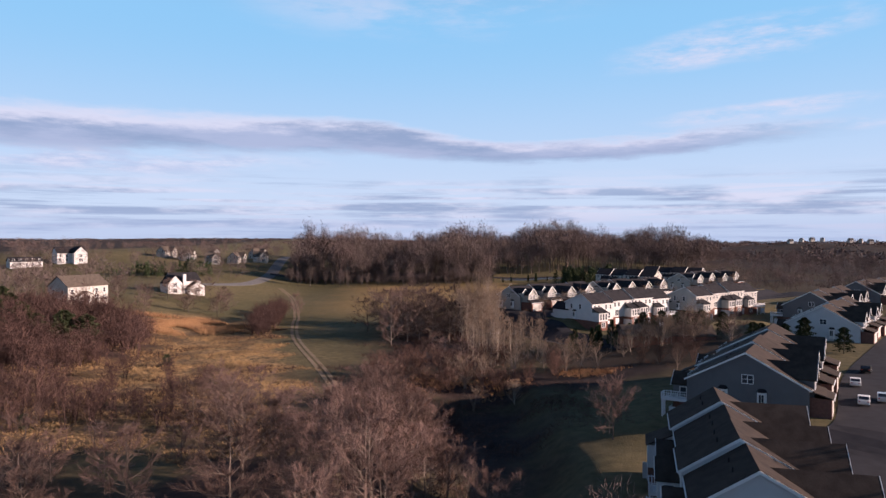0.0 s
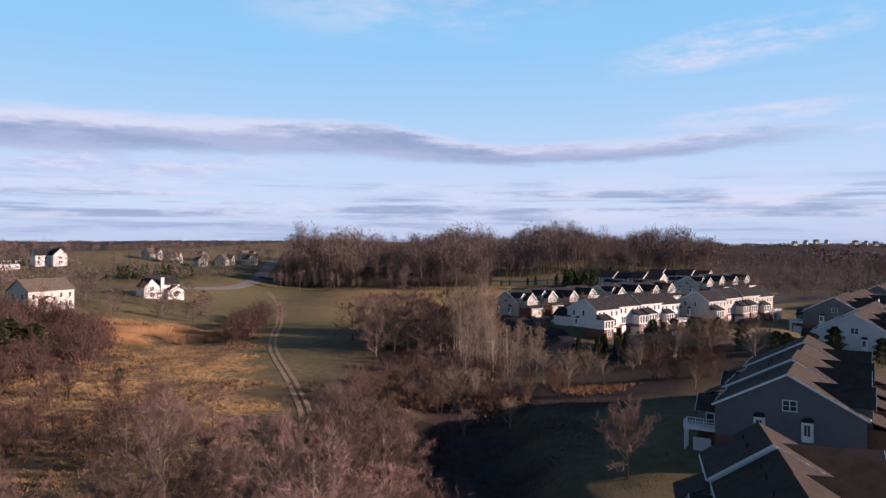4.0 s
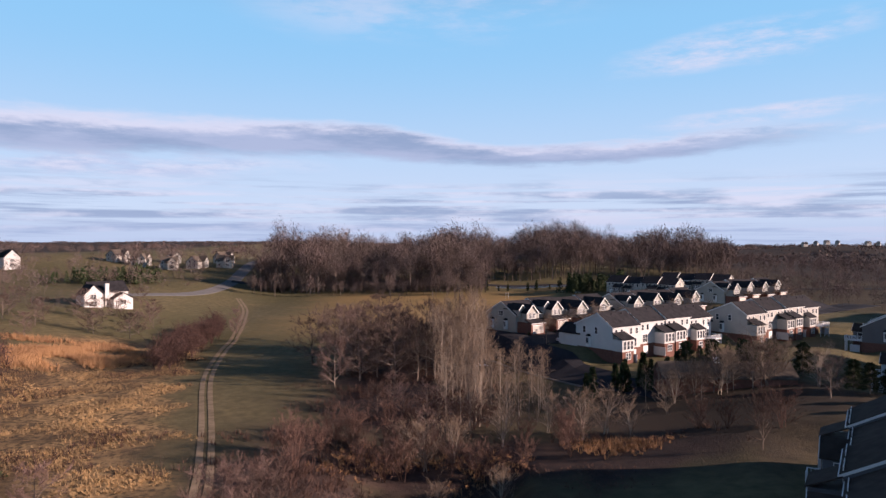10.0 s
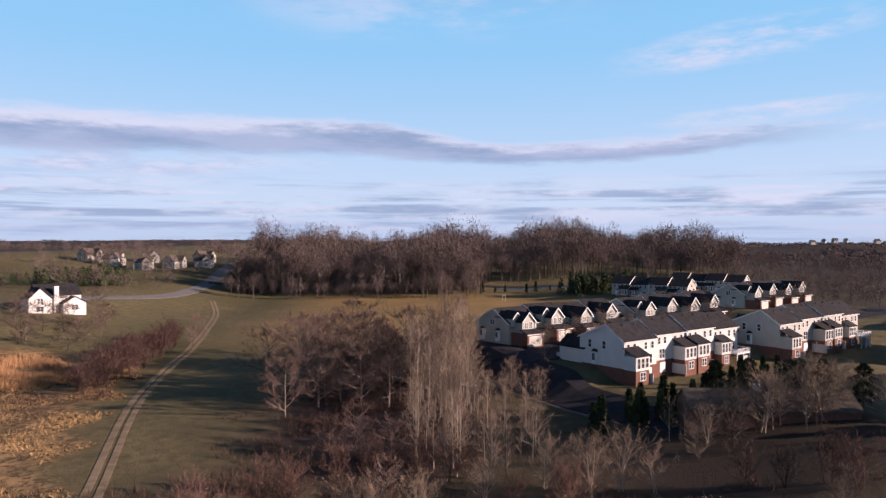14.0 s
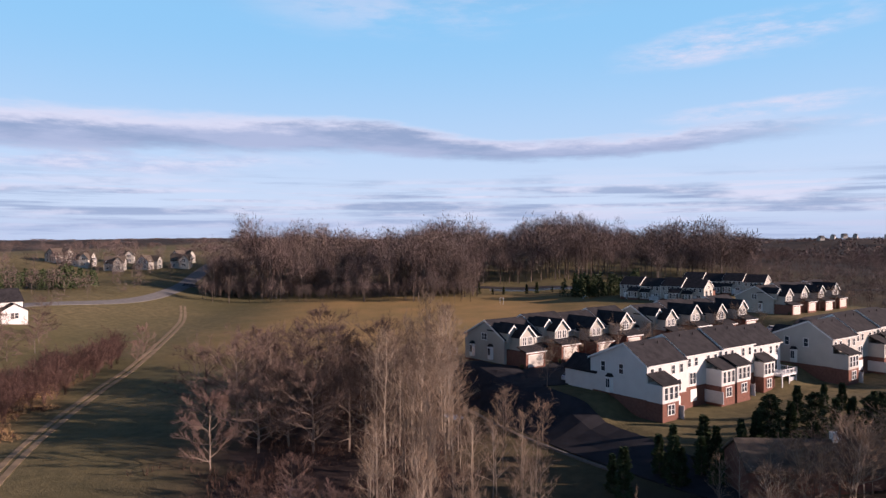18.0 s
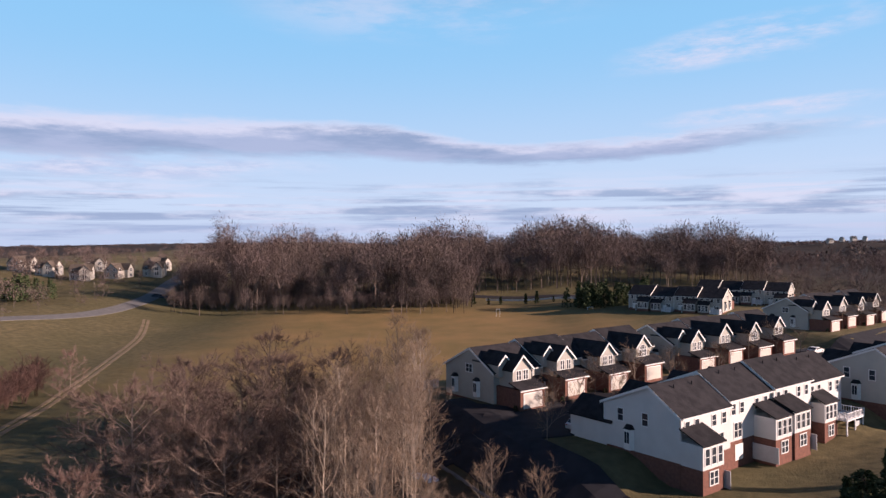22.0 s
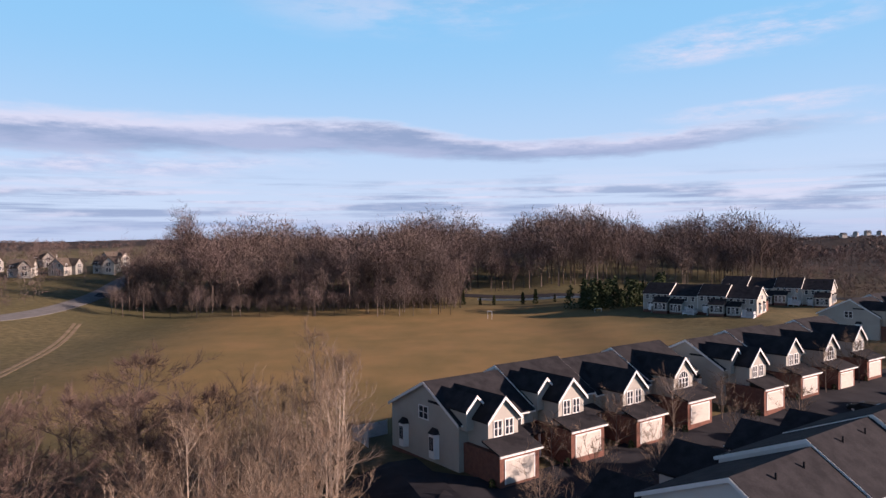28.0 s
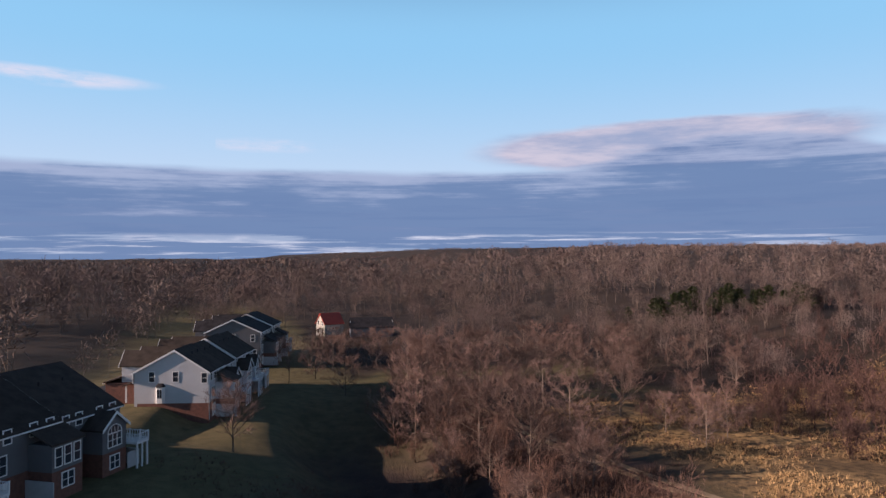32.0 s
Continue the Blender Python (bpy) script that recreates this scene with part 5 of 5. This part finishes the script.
for px_, py_, ps_ in ((2, 133, 1.0), (-2, 136, 0.8), (6, 136, 0.9), (27, 139, 1.05), (31, 142, 0.95), (35, 140, 0.7), (22, 145, 0.9), (14, 140, 0.8), (56, 158, 1.1), (66, 160, 1.25), (70, 163, 1.0), (52, 160, 0.9), (47, 156, 0.8), (61, 165, 0.9), (44, 150, 0.7), (75, 158, 0.9), (12, 121, 0.7), (3, 119, 0.65)):
    plant("clump_tree", px_, py_, ps_, group="pale clumps by the brush")
scatter("round_tree", 9, ell(-6, 152, 13, 20, 0), -40, 25, 100, 180, 0.35, 0.6, 3, "central thicket")
scatter("round_tree", 12, ell(-17, 60, 15, 26, 0), -70, -3, 10, 130, 0.6, 1.15, 6.5, "valley trees")
scatter("round_tree", 10, ell(-48, 62, 30, 24, 0), -90, -20, 25, 100, 0.4, 0.85, 7, "valley trees")
scatter("round_tree", 6, ell(-52, 35, 24, 20, 0), -90, -25, 10, 80, 0.5, 0.75, 7, "valley trees")
scatter("grey_tree", 5, ell(64, 154, 20, 9, 20), 20, 100, 120, 185, 0.4, 0.6, 6.0, "east bank trees")
scatter("shrub", 7, ell(40, 134, 24, 6, 0), 10, 80, 110, 180, 0.7, 1.1, 2.2, "valley shrubs")
scatter("round_tree", 9, ell(-12, 88, 9, 28, 0), -40, -3, 50, 130, 0.4, 0.85, 5, "valley trees")
for px_, py_, ps_ in ((-12, 51, 1.05), (-15, 85, 0.9), (-13, 98, 0.8), (-17, 107, 0.6), (-30, 60, 0.9), (-3, 66, 0.7), (-38, 80, 0.8)):
    plant("pear_tree", px_, py_, ps_ * 1.25, 1.25, group="round valley trees")
for px_, py_ in ((57, 178), (62, 176), (67, 172), (72, 171), (77, 168)):
    plant("pine", px_, py_, 0.72, 0.9, group="east bank pines")
scatter("round_tree", 8, ell(-8, 0, 13, 8, 0), -40, 25, -25, 30, 0.5, 0.8, 4, "valley trees")
scatter("round_tree", 5, ell(-46, 96, 12, 12, 0), -70, -30, 70, 120, 0.45, 0.7, 4, "valley trees")
scatter("shrub", 50, lambda x, y: ell(0, 112, 22, 48, 0)(x, y) and (x < -3 or y > 127), -60, 30, 40, 200, 0.6, 1.1, 1.8, "valley shrubs")
scatter("dark_shrub", 46, ell(-69, 234, 4.5, 42, 8), -110, -30, 150, 310, 0.6, 1.25, 1.6, "track shrubs")
scatter("dark_shrub", 34, ell(-84, 104, 44, 27, 0), -135, -38, 72, 135, 0.45, 1.1, 5.0, "meadow shrubs")
plant("round_tree", -66, 266, 0.75, 0.75, group="track shrubs")
plant("round_tree", -64, 258, 0.5, 0.8, group="track shrubs")
scatter("pine", 8, ell(86, 146, 13, 13, 0), 60, 105, 130, 180, 0.5, 0.8, 5, "east bank pines")
scatter("dark_shrub", 56, ell(-110, 162, 19, 36, 15), -170, -50, 70, 240, 0.9, 1.7, 3.0, "west thicket")
scatter("pine", 34, ell(-128, 150, 13, 34, 8), -150, -70, 100, 200, 0.6, 0.95, 4.5, "pines")
for px_, py_, ps_ in ((-166, 158, 1.0), (-162, 166, 0.9), (-178, 132, 0.95), (-172, 138, 0.8), (-182, 100, 0.9), (-176, 72, 0.8)):
    plant("pine", px_, py_, ps_, 1.1, group="pines by the houses")
scatter("pine", 7, ell(-104, 153, 8, 10, 0), -170, -70, 100, 200, 0.75, 1.0, 4, "pines", 1.25)
scatter("cedar", 5, ell(66, 176, 14, 4, 30), 10, 110, 150, 215, 0.55, 0.8, 3, "evergreens behind the white row")
scatter("cedar", 20, ell(59, 179, 24, 6, 32), 10, 110, 150, 215, 0.4, 0.75, 2.2, "evergreens behind the white row")
scatter("cedar", 10, ell(45, 172, 14, 5, 20), 10, 110, 150, 215, 0.6, 0.9, 3, "evergreens behind the white row")
for bx_, by_, bs_ in ((-71.7, 140.4, 1.1), (-54, 118, 1.0), (-72, 82, 1.0), (-105, 84, 0.9), (-92, 88, 0.8)):
    plant("bush", bx_, by_, bs_, group="meadow bushes")
scatter("grey_tree", 14, ell(-112, 262, 26, 30, 0), -160, -70, 200, 320, 0.5, 0.7, 8, "lawn trees")
for px_, py_, ps_ in ((-112, 222, 0.55), (-118, 206, 0.5), (-126, 190, 0.6), (-140, 183, 0.7), (-131, 212, 0.45), (-104, 244, 0.5), (-112, 280, 0.5), (-118, 310, 0.55), (-146, 206, 0.7), (-120, 174, 0.65), (-150, 176, 0.8), (-152, 130, 0.7), (-146, 118, 0.6)):
    plant("grey_tree", px_, py_, ps_, group="lawn trees before the houses")
for sx_, sy_ in ((31, 206), (23, 197), (15, 188), (37, 214), (44, 219), (56, 229), (66, 236), (28, 190), (20, 182)):
    plant("street_tree", sx_, sy_, 0.9, group="street trees")
rs_ = random.Random(9)


def glade(x, y):
    """Mown clearings in the valley."""
    return ell(-42, 34, 22, 9, -10)(x, y) or ell(-8, 30, 18, 7, 5)(x, y) or ell(-48, 66, 9, 6)(x, y) or ell(-70, 88, 24, 8, 10)(x, y)


scatter("round_tree", 30, lambda x, y: not glade(x, y) and y < 46 + 0.3 * abs(x), -75, 6, 6, 70, 0.55, 0.85, 6.5, "single trees in the valley")
scatter("pine", 26, ell(-132, -12, 40, 11, -12), -180, -80, -40, 30, 0.55, 0.9, 5, "pines in the valley")
SHR = [far_tree_data(180 + k, 5.5, 5.0, 9, 26, 0.035, 0.06, 1.0, 0.05) for k in range(3)]
SAP = [crown_data(190 + k, 6.0 + k % 3, 4.0 + 0.6 * (k % 3), 190, 0.03, 1.2, 0.04, 5, 0.04, 5) for k in range(5)]
woods("thicket", spots(520, lambda x, y: ell(-108, 160, 22, 44, 12)(x, y), -170, -50, 70, 240, 0.7, 1.3, 31), SAP, "shrub_dark", "red-brown bare saplings below the houses")
woods("thicket", spots(380, lambda x, y: (y < 72 + 0.12 * (x + 60) or rs_.random() < 0.07 * (y < 112)) and not glade(x, y), -235, -46, -30, 120, 0.4, 1.0, 32), SAP, "shrub_dark", "dense red-brown saplings over the slope")
woods("thicket", spots(120, lambda x, y: y < 75 and not glade(x, y), -235, -30, -30, 76, 0.3, 0.5, 33), VALE, "wood_far", "bare trees among the saplings of the slope")
woods("thicket", spots(110, lambda x, y: ell(-64, 90, 28, 12, -15)(x, y), -100, -30, 80, 125, 0.5, 1.0, 35), SAP, "shrub_dark", "dark red-brown saplings at the meadow's foot")
woods("thicket", spots(170, lambda x, y: ell(-112, 120, 42, 70, 10)(x, y) and not ell(-70, 140, 28, 40)(x, y), -170, -30, 40, 200, 0.6, 1.3, 8), SHR, "shrub_dark", "brown leafless thicket of saplings and shrubs")
tufts("meadow_grass", 42000, lambda x, y: cover(x, y)[..., 0], -160, -20, 15, 235, 0.25, 0.6, 5, 0.05, "dry_grass", "tall dry golden meadow grass", 3)
tufts("meadow_clumps", 5200, lambda x, y: cover(x, y)[..., 0] * (0.5 + 0.5 * np.sin(x * 0.11 + 2 * np.sin(y * 0.07))), -160, -20, 15, 235, 0.5, 1.2, 9, 0.045, "shrub", "low brown weeds and brambles in the meadow", 12, 0.7, "weeds")
tufts("reeds", 9000, lambda x, y: bell(x, y, -94, 210, 19, 15) * 1.6, -140, -60, 180, 250, 1.0, 1.7, 8, 0.05, "reeds", "dense orange-tan reed bed", 6)
tufts("valley_weeds", 4000, lambda x, y: bell(x, y, 12, 108, 22, 24), -12, 45, 70, 132, 0.2, 0.6, 6, 0.03, "shrub", "low brown weeds over the valley floor, which is darkened for shade", 14, 0.5, "weeds")
tufts("rust_brush", 2600, lambda x, y: np.maximum(bell(x, y, 22, 134, 26, 5), bell(x, y, -2, 132, 12, 7)), -30, 60, 118, 150, 0.5, 1.1, 9, 0.04, "reeds", "band of rust-coloured dry brush along the ditch", 15, 0.6, "brush")
tufts("brush", 12000, lambda x, y: np.maximum(bell(x, y, -12, 108, 18, 52) * (x < 0), np.maximum(bell(x, y, -2, 188, 20, 48), 0.6 * bell(x, y, 30, 136, 22, 6))), -60, 90, 30, 245, 0.8, 1.8, 8, 0.035, "shrub", "low tangle of leafless red-brown brush", 4, 0.8, "brush")


def north(x, y):
    """The wood beyond the field."""
    if x > 225 + 0.45 * (y - 570) or y > 800 or x < -140:
        return False
    if x < 30:
        return y > 408 + 0.10 * abs(x + 40) and (x > -104 or y > 560)
    return y > 452 + 0.12 * (x - 30)


def open_land(x, y):
    """Where no woods stand."""
    if -290 < x < 100 and 34 < y < 400 + 0.1 * abs(x):
        return x > (-218 if y < 310 else -290) + 0.1 * abs(y - 250) and not (x < -40 and y < 34 + 0.45 * (-40 - x))
    if -340 < x < -100 and 380 < y < 560:
        return True
    if 12 < x < 300 and -60 < y < 470 + 0.12 * max(0, x - 30):
        return True
    return x > 225 and y > 400 and y < 640


def near(x, y):
    return min(math.hypot(x - 10, y - 40), math.hypot(x - 20, y - 150))


def wooded(x, y):
    return not open_land(x, y) and not north(x, y) and math.hypot(x + 15, y + 50) > 24 and not glade(x, y)


woods("bare_woods", spots(430, lambda x, y: north(x, y) and y < 490, -104, 330, 400, 495, 0.62, 1.12, 1), MIDW, "wood_far", "edge of a bare winter wood, grey-brown trunks and twigs", free=True)
woods("bare_woods", spots(1300, lambda x, y: north(x, y) and y > 485, -140, 420, 480, 800, 0.78, 1.2, 2), FAR, "wood_far", "bare winter wood rising behind its edge", free=True)
woods("bare_woods", spots(160, lambda x, y: wooded(x, y) and near(x, y) < 165, -330, 330, -300, 400, 0.35, 0.7, 6), VALE, "wood_far", "bare round-crowned trees in the valley")
woods("bare_woods", spots(800, lambda x, y: wooded(x, y) and 165 < near(x, y) < 290, -330, 330, -300, 400, 0.4, 0.8, 7), FAR, "wood_far", "bare wood in the valley behind the houses")
woods("bare_woods", spots(3000, lambda x, y: wooded(x, y) and 270 < near(x, y) < 640, -650, 700, -620, 700, 0.55, 1.0, 3), BELT, "wood_far", "belts of bare winter trees round the houses")
woods("distant_woods", spots(4200, lambda x, y: near(x, y) > 620 and not north(x, y), -2600, 2600, -2400, 3200, 0.7, 1.2, 4), LOW, "wood_far", "distant wooded hills")
woods("orchard_trees", spots(330, lambda x, y: -300 < x < -125 and 200 < y < 520 and min(math.hypot(x + 127, y - 300), math.hypot(x + 138, y - 227), math.hypot(x + 168, y - 197)) > 22, -300, -125, 200, 530, 0.35, 0.6, 9), BELT, "wood_far", "scattered bare trees round the houses on the rise")
woods("evergreen_belt", spots(60, lambda x, y: ell(-175, 395, 30, 10, 20)(x, y), -230, -120, 370, 420, 0.5, 0.8, 10), FIR, "needles", "dark evergreen hedge on the rise")
woods("evergreen_belt", spots(60, lambda x, y: ell(84, 404, 20, 9, 10)(x, y), 0, 160, 385, 450, 0.5, 1.0, 11), FIR, "needles", "dark evergreens at the field's edge")

# low building with a brown roof below the evergreens
shedb = empty("garage_block", pose(59, 164.5, 7.4, 0, 0, -4), "low brick garage block with a brown shingled roof", "garage", "")
part("wall", solid([(-4, -1), (4, -1), (4, 2.6), (0, 4.9), (-4, 2.6)], "X", -12, 13), "brick", shedb)
part("roof", gable_roof_x(-12.3, 13.3, -4, 0, 4, 2.6, 4.9, 2.6), "roof_tan", shedb, "brown shingled roof")
part("roof_vent", boxes((-1.3, -0.3, -0.5, 0.5, 4.4, 5.9)), "trim", shedb, "white square roof vent")
woods("bare_woods", spots(200, lambda x, y: 40 < x and y < 40 - 0.1 * x and math.hypot(x - 40, y + 10) > 34, 40, 330, -110, 40, 0.4, 0.8, 41), BELT, "wood_far", "bare trees among the roofs behind the grey rows")
woods("bare_woods", spots(420, lambda x, y: x > 150 and y > 400 + 0.2 * (x - 150), 150, 520, 400, 680, 0.35, 0.75, 42), FAR, "wood_far", "bare trees beyond the last house rows")
woods("bare_woods", spots(34, lambda x, y: y < 408 and y > 396, -100, 30, 394, 410, 0.3, 0.6, 51), MIDW, "wood_far", "single bare trees at the edge of the field")
def clear_of_rows(x, y, room=9.0):
    """True where no row of houses stands."""
    for (ox, oy), turn, z, units, _, _, opt in ROWS:
        c, q = math.cos(radians(turn)), math.sin(radians(turn))
        lx, ly = (x - ox) * c + (y - oy) * q, -(x - ox) * q + (y - oy) * c
        if -room < lx < len(units) * opt["w"] + room and -14 - room < ly < 12 + room:
            return False
    return True


woods("bare_woods", spots(300, lambda x, y: clear_of_rows(x, y) and y > 1.05 * x - 60, 165, 345, 130, 430, 0.28, 0.52, 44), BELT, "wood_far", "bare trees over the gardens beyond the last rows")
woods("bare_woods", spots(240, lambda x, y: x > 190 and y < 1.05 * x - 60, 190, 420, -40, 380, 0.35, 0.6, 45), BELT, "wood_far", "belt of bare trees east of the streets")
woods("bare_woods", spots(90, lambda x, y: math.hypot(x - 186, y - 275) > 30 and math.hypot(x - 150, y - 400) > 28, 160, 330, 215, 400, 0.25, 0.5, 43), FAR, "wood_far", "bare garden trees between the far roofs")
woods("understory", spots(700, lambda x, y: north(x, y) and y < 436, -108, 130, 402, 470, 0.6, 1.4, 21), SHR, "wood_far", "low bare undergrowth along the wood's edge")


# ---------------------------------------------------------------- small things
def car(x, y, turn, paint, label):
    c = empty("car", pose(x, y, H(x, y) + 0.08, 0, 0, turn), label, "car", "parked cars")
    body = solid([(-2.2, 0.3), (2.2, 0.3), (2.25, 0.7), (2.0, 0.92), (1.1, 1.0), (0.45, 1.45), (-1.2, 1.48), (-1.9, 1.02), (-2.22, 0.95)], "Y", -0.88, 0.88)
    bmesh.ops.bevel(body, geom=[e for e in body.edges], offset=0.06, segments=1, affect="EDGES")
    part("body", body, paint, c)
    part("side_glass", boxes((-1.35, 0.5, -0.89, 0.89, 1.05, 1.38)), "glass", c)
    part("windscreen", solid([(1.04, 1.04), (0.52, 1.42), (0.56, 1.44), (1.09, 1.05)], "Y", -0.72, 0.72), "glass", c)
    part("rear_window", solid([(-1.86, 1.08), (-1.26, 1.46), (-1.3, 1.48), (-1.91, 1.1)], "Y", -0.72, 0.72), "glass", c)
    for wx in (-1.4, 1.4):
        for wy in (-0.8, 0.8):
            pts = [(wx + 0.34 * math.cos(k * math.pi / 6), 0.33 + 0.34 * math.sin(k * math.pi / 6)) for k in range(12)]
            wheel = part("wheel", solid(pts, "Y", wy - 0.11, wy + 0.11), "tyre", c)
            pts = [(wx + 0.2 * math.cos(k * math.pi / 4), 0.33 + 0.2 * math.sin(k * math.pi / 4)) for k in range(8)]
            part("rim", solid(pts, "Y", wy - 0.125, wy + 0.125), "car_paint", wheel)
    for hy in (-0.62, 0.62):
        part("headlight", boxes((2.14, 2.24, hy - 0.18, hy + 0.18, 0.66, 0.8)), "trim", c)
        part("tail_light", boxes((-2.24, -2.16, hy - 0.15, hy + 0.15, 0.75, 0.9)), "red_roof", c)
    return c


for cx_, cy_, ca_, cp_, cl_ in ((60.5, 236.5, 37, "car_paint", "silver saloon car parked in the drive court"), (36.5, 211.5, 40, "car_paint", "silver car parked by the white row"),
                                (100, 268, 37, "trim", "white car parked in the drive court"), (74, 99, 60, "trim", "white car parked before the grey row"),
                                (80, 246, 127, "tyre", "black car parked before a garage"), (66.5, 84, 58, "trim", "white car parked before the grey row"), (71, 86, 58, "car_paint", "silver car parked before the grey row"), (84, 112, 55, "tyre", "black car parked before the grey row"), (43.5, 52, 70, "car_paint", "silver car parked before the grey row")):
    car(cx_, cy_, ca_, cp_, cl_)

# planting before the garage-front rows
for (ox_, oy_), turn_, z_, units_, lab_, grp_, opt_ in ROWS[:3]:
    base_ = pose(ox_, oy_, z_, 0, 0, turn_)
    for k_ in range(len(units_)):
        p_ = base_ @ Vector((opt_["w"] * k_ + 8.1, -11.0, 0))
        plant("street_tree", p_.x, p_.y, 0.72 + 0.25 * ((k_ * 7) % 3) / 2, 1.15, group="trees before the garages")
        for lx_, ly_ in ((6.6, -9.0), (0.1, -11.0)):
            p_ = base_ @ Vector((opt_["w"] * k_ + lx_, ly_, 0))
            plant("bush", p_.x, p_.y, 0.36, group="clipped bushes")


def fence(points, tall, label):
    f = empty("fence", pose(*points[0], H(*points[0])), label, "fence", "white fences")
    x0, y0 = points[0]
    for (ax, ay), (bx, by) in zip(points, points[1:]):
        L = math.hypot(bx - ax, by - ay)
        n = max(1, round(L / 2.4))
        for k in range(n):
            px, py = ax + (bx - ax) * (k + 0.5) / n, ay + (by - ay) * (k + 0.5) / n
            p = part("panel", boxes((-L / n / 2 + 0.07, L / n / 2 - 0.07, -0.03, 0.03, -0.2, tall)), "fence_white", f)
            p.matrix_basis = pose(px - x0, py - y0, H(px, py) - H(x0, y0), 0, 0, math.degrees(math.atan2(by - ay, bx - ax)))
        for k in range(n + 1):
            px, py = ax + (bx - ax) * k / n, ay + (by - ay) * k / n
            p = part("post", boxes((-0.07, 0.07, -0.07, 0.07, -0.3, tall + 0.12)), "fence_white", f)
            p.matrix_basis = pose(px - x0, py - y0, H(px, py) - H(x0, y0))


fence([(14.5, 234), (12, 238.5), (16, 242)], 1.8, "white vinyl privacy fence behind the end house")
fence([(36, 435), (60, 431), (84, 427)], 0.8, "low white fence along the far road")

# a patch of old snow by the street
sb = bmesh.new()
bmesh.ops.create_icosphere(sb, subdivisions=3, radius=1)
for v in sb.verts:
    n_ = noise.noise(v.co * 1.7)
    v.co = Vector((v.co.x * (2.6 + n_), v.co.y * (1.1 + 0.5 * n_), max(-0.1, v.co.z * (0.35 + 0.2 * n_))))
snow = part("snow_pile", sb, "snow")
snow.matrix_basis = pose(14.5, 207.5, H(14.5, 207.5), 0, 0, -50)
tagged(snow, "small dirty heap of old snow beside the kerb", "snow")

# goals on the field
for gx_, gy_, gw_, gh_ in ((38, 388, 1.4, 3.0), (75, 390, 2.2, 1.3)):
    g_ = empty("goal", pose(gx_, gy_, H(gx_, gy_)), "white metal sports goal standing on the field", "goal", "goals")
    for sx_ in (-1, 1):
        part("post", boxes((sx_ * gw_ / 2 - 0.06, sx_ * gw_ / 2 + 0.06, -0.06, 0.06, -0.2, gh_)), "trim", g_)
    part("crossbar", boxes((-gw_ / 2, gw_ / 2, -0.05, 0.05, gh_ * (0.55 if gh_ > 3 else 0.95) - 0.06, gh_ * (0.55 if gh_ > 3 else 0.95) + 0.06)), "trim", g_)

# row of young conifers by the far road
for k_ in range(12):
    plant("cedar", 6 + 7.5 * k_ + 2 * math.sin(k_ * 2.3), 426 - 0.6 * k_, 0.4 + 0.12 * ((k_ * 5) % 4), group="young conifers by the road")
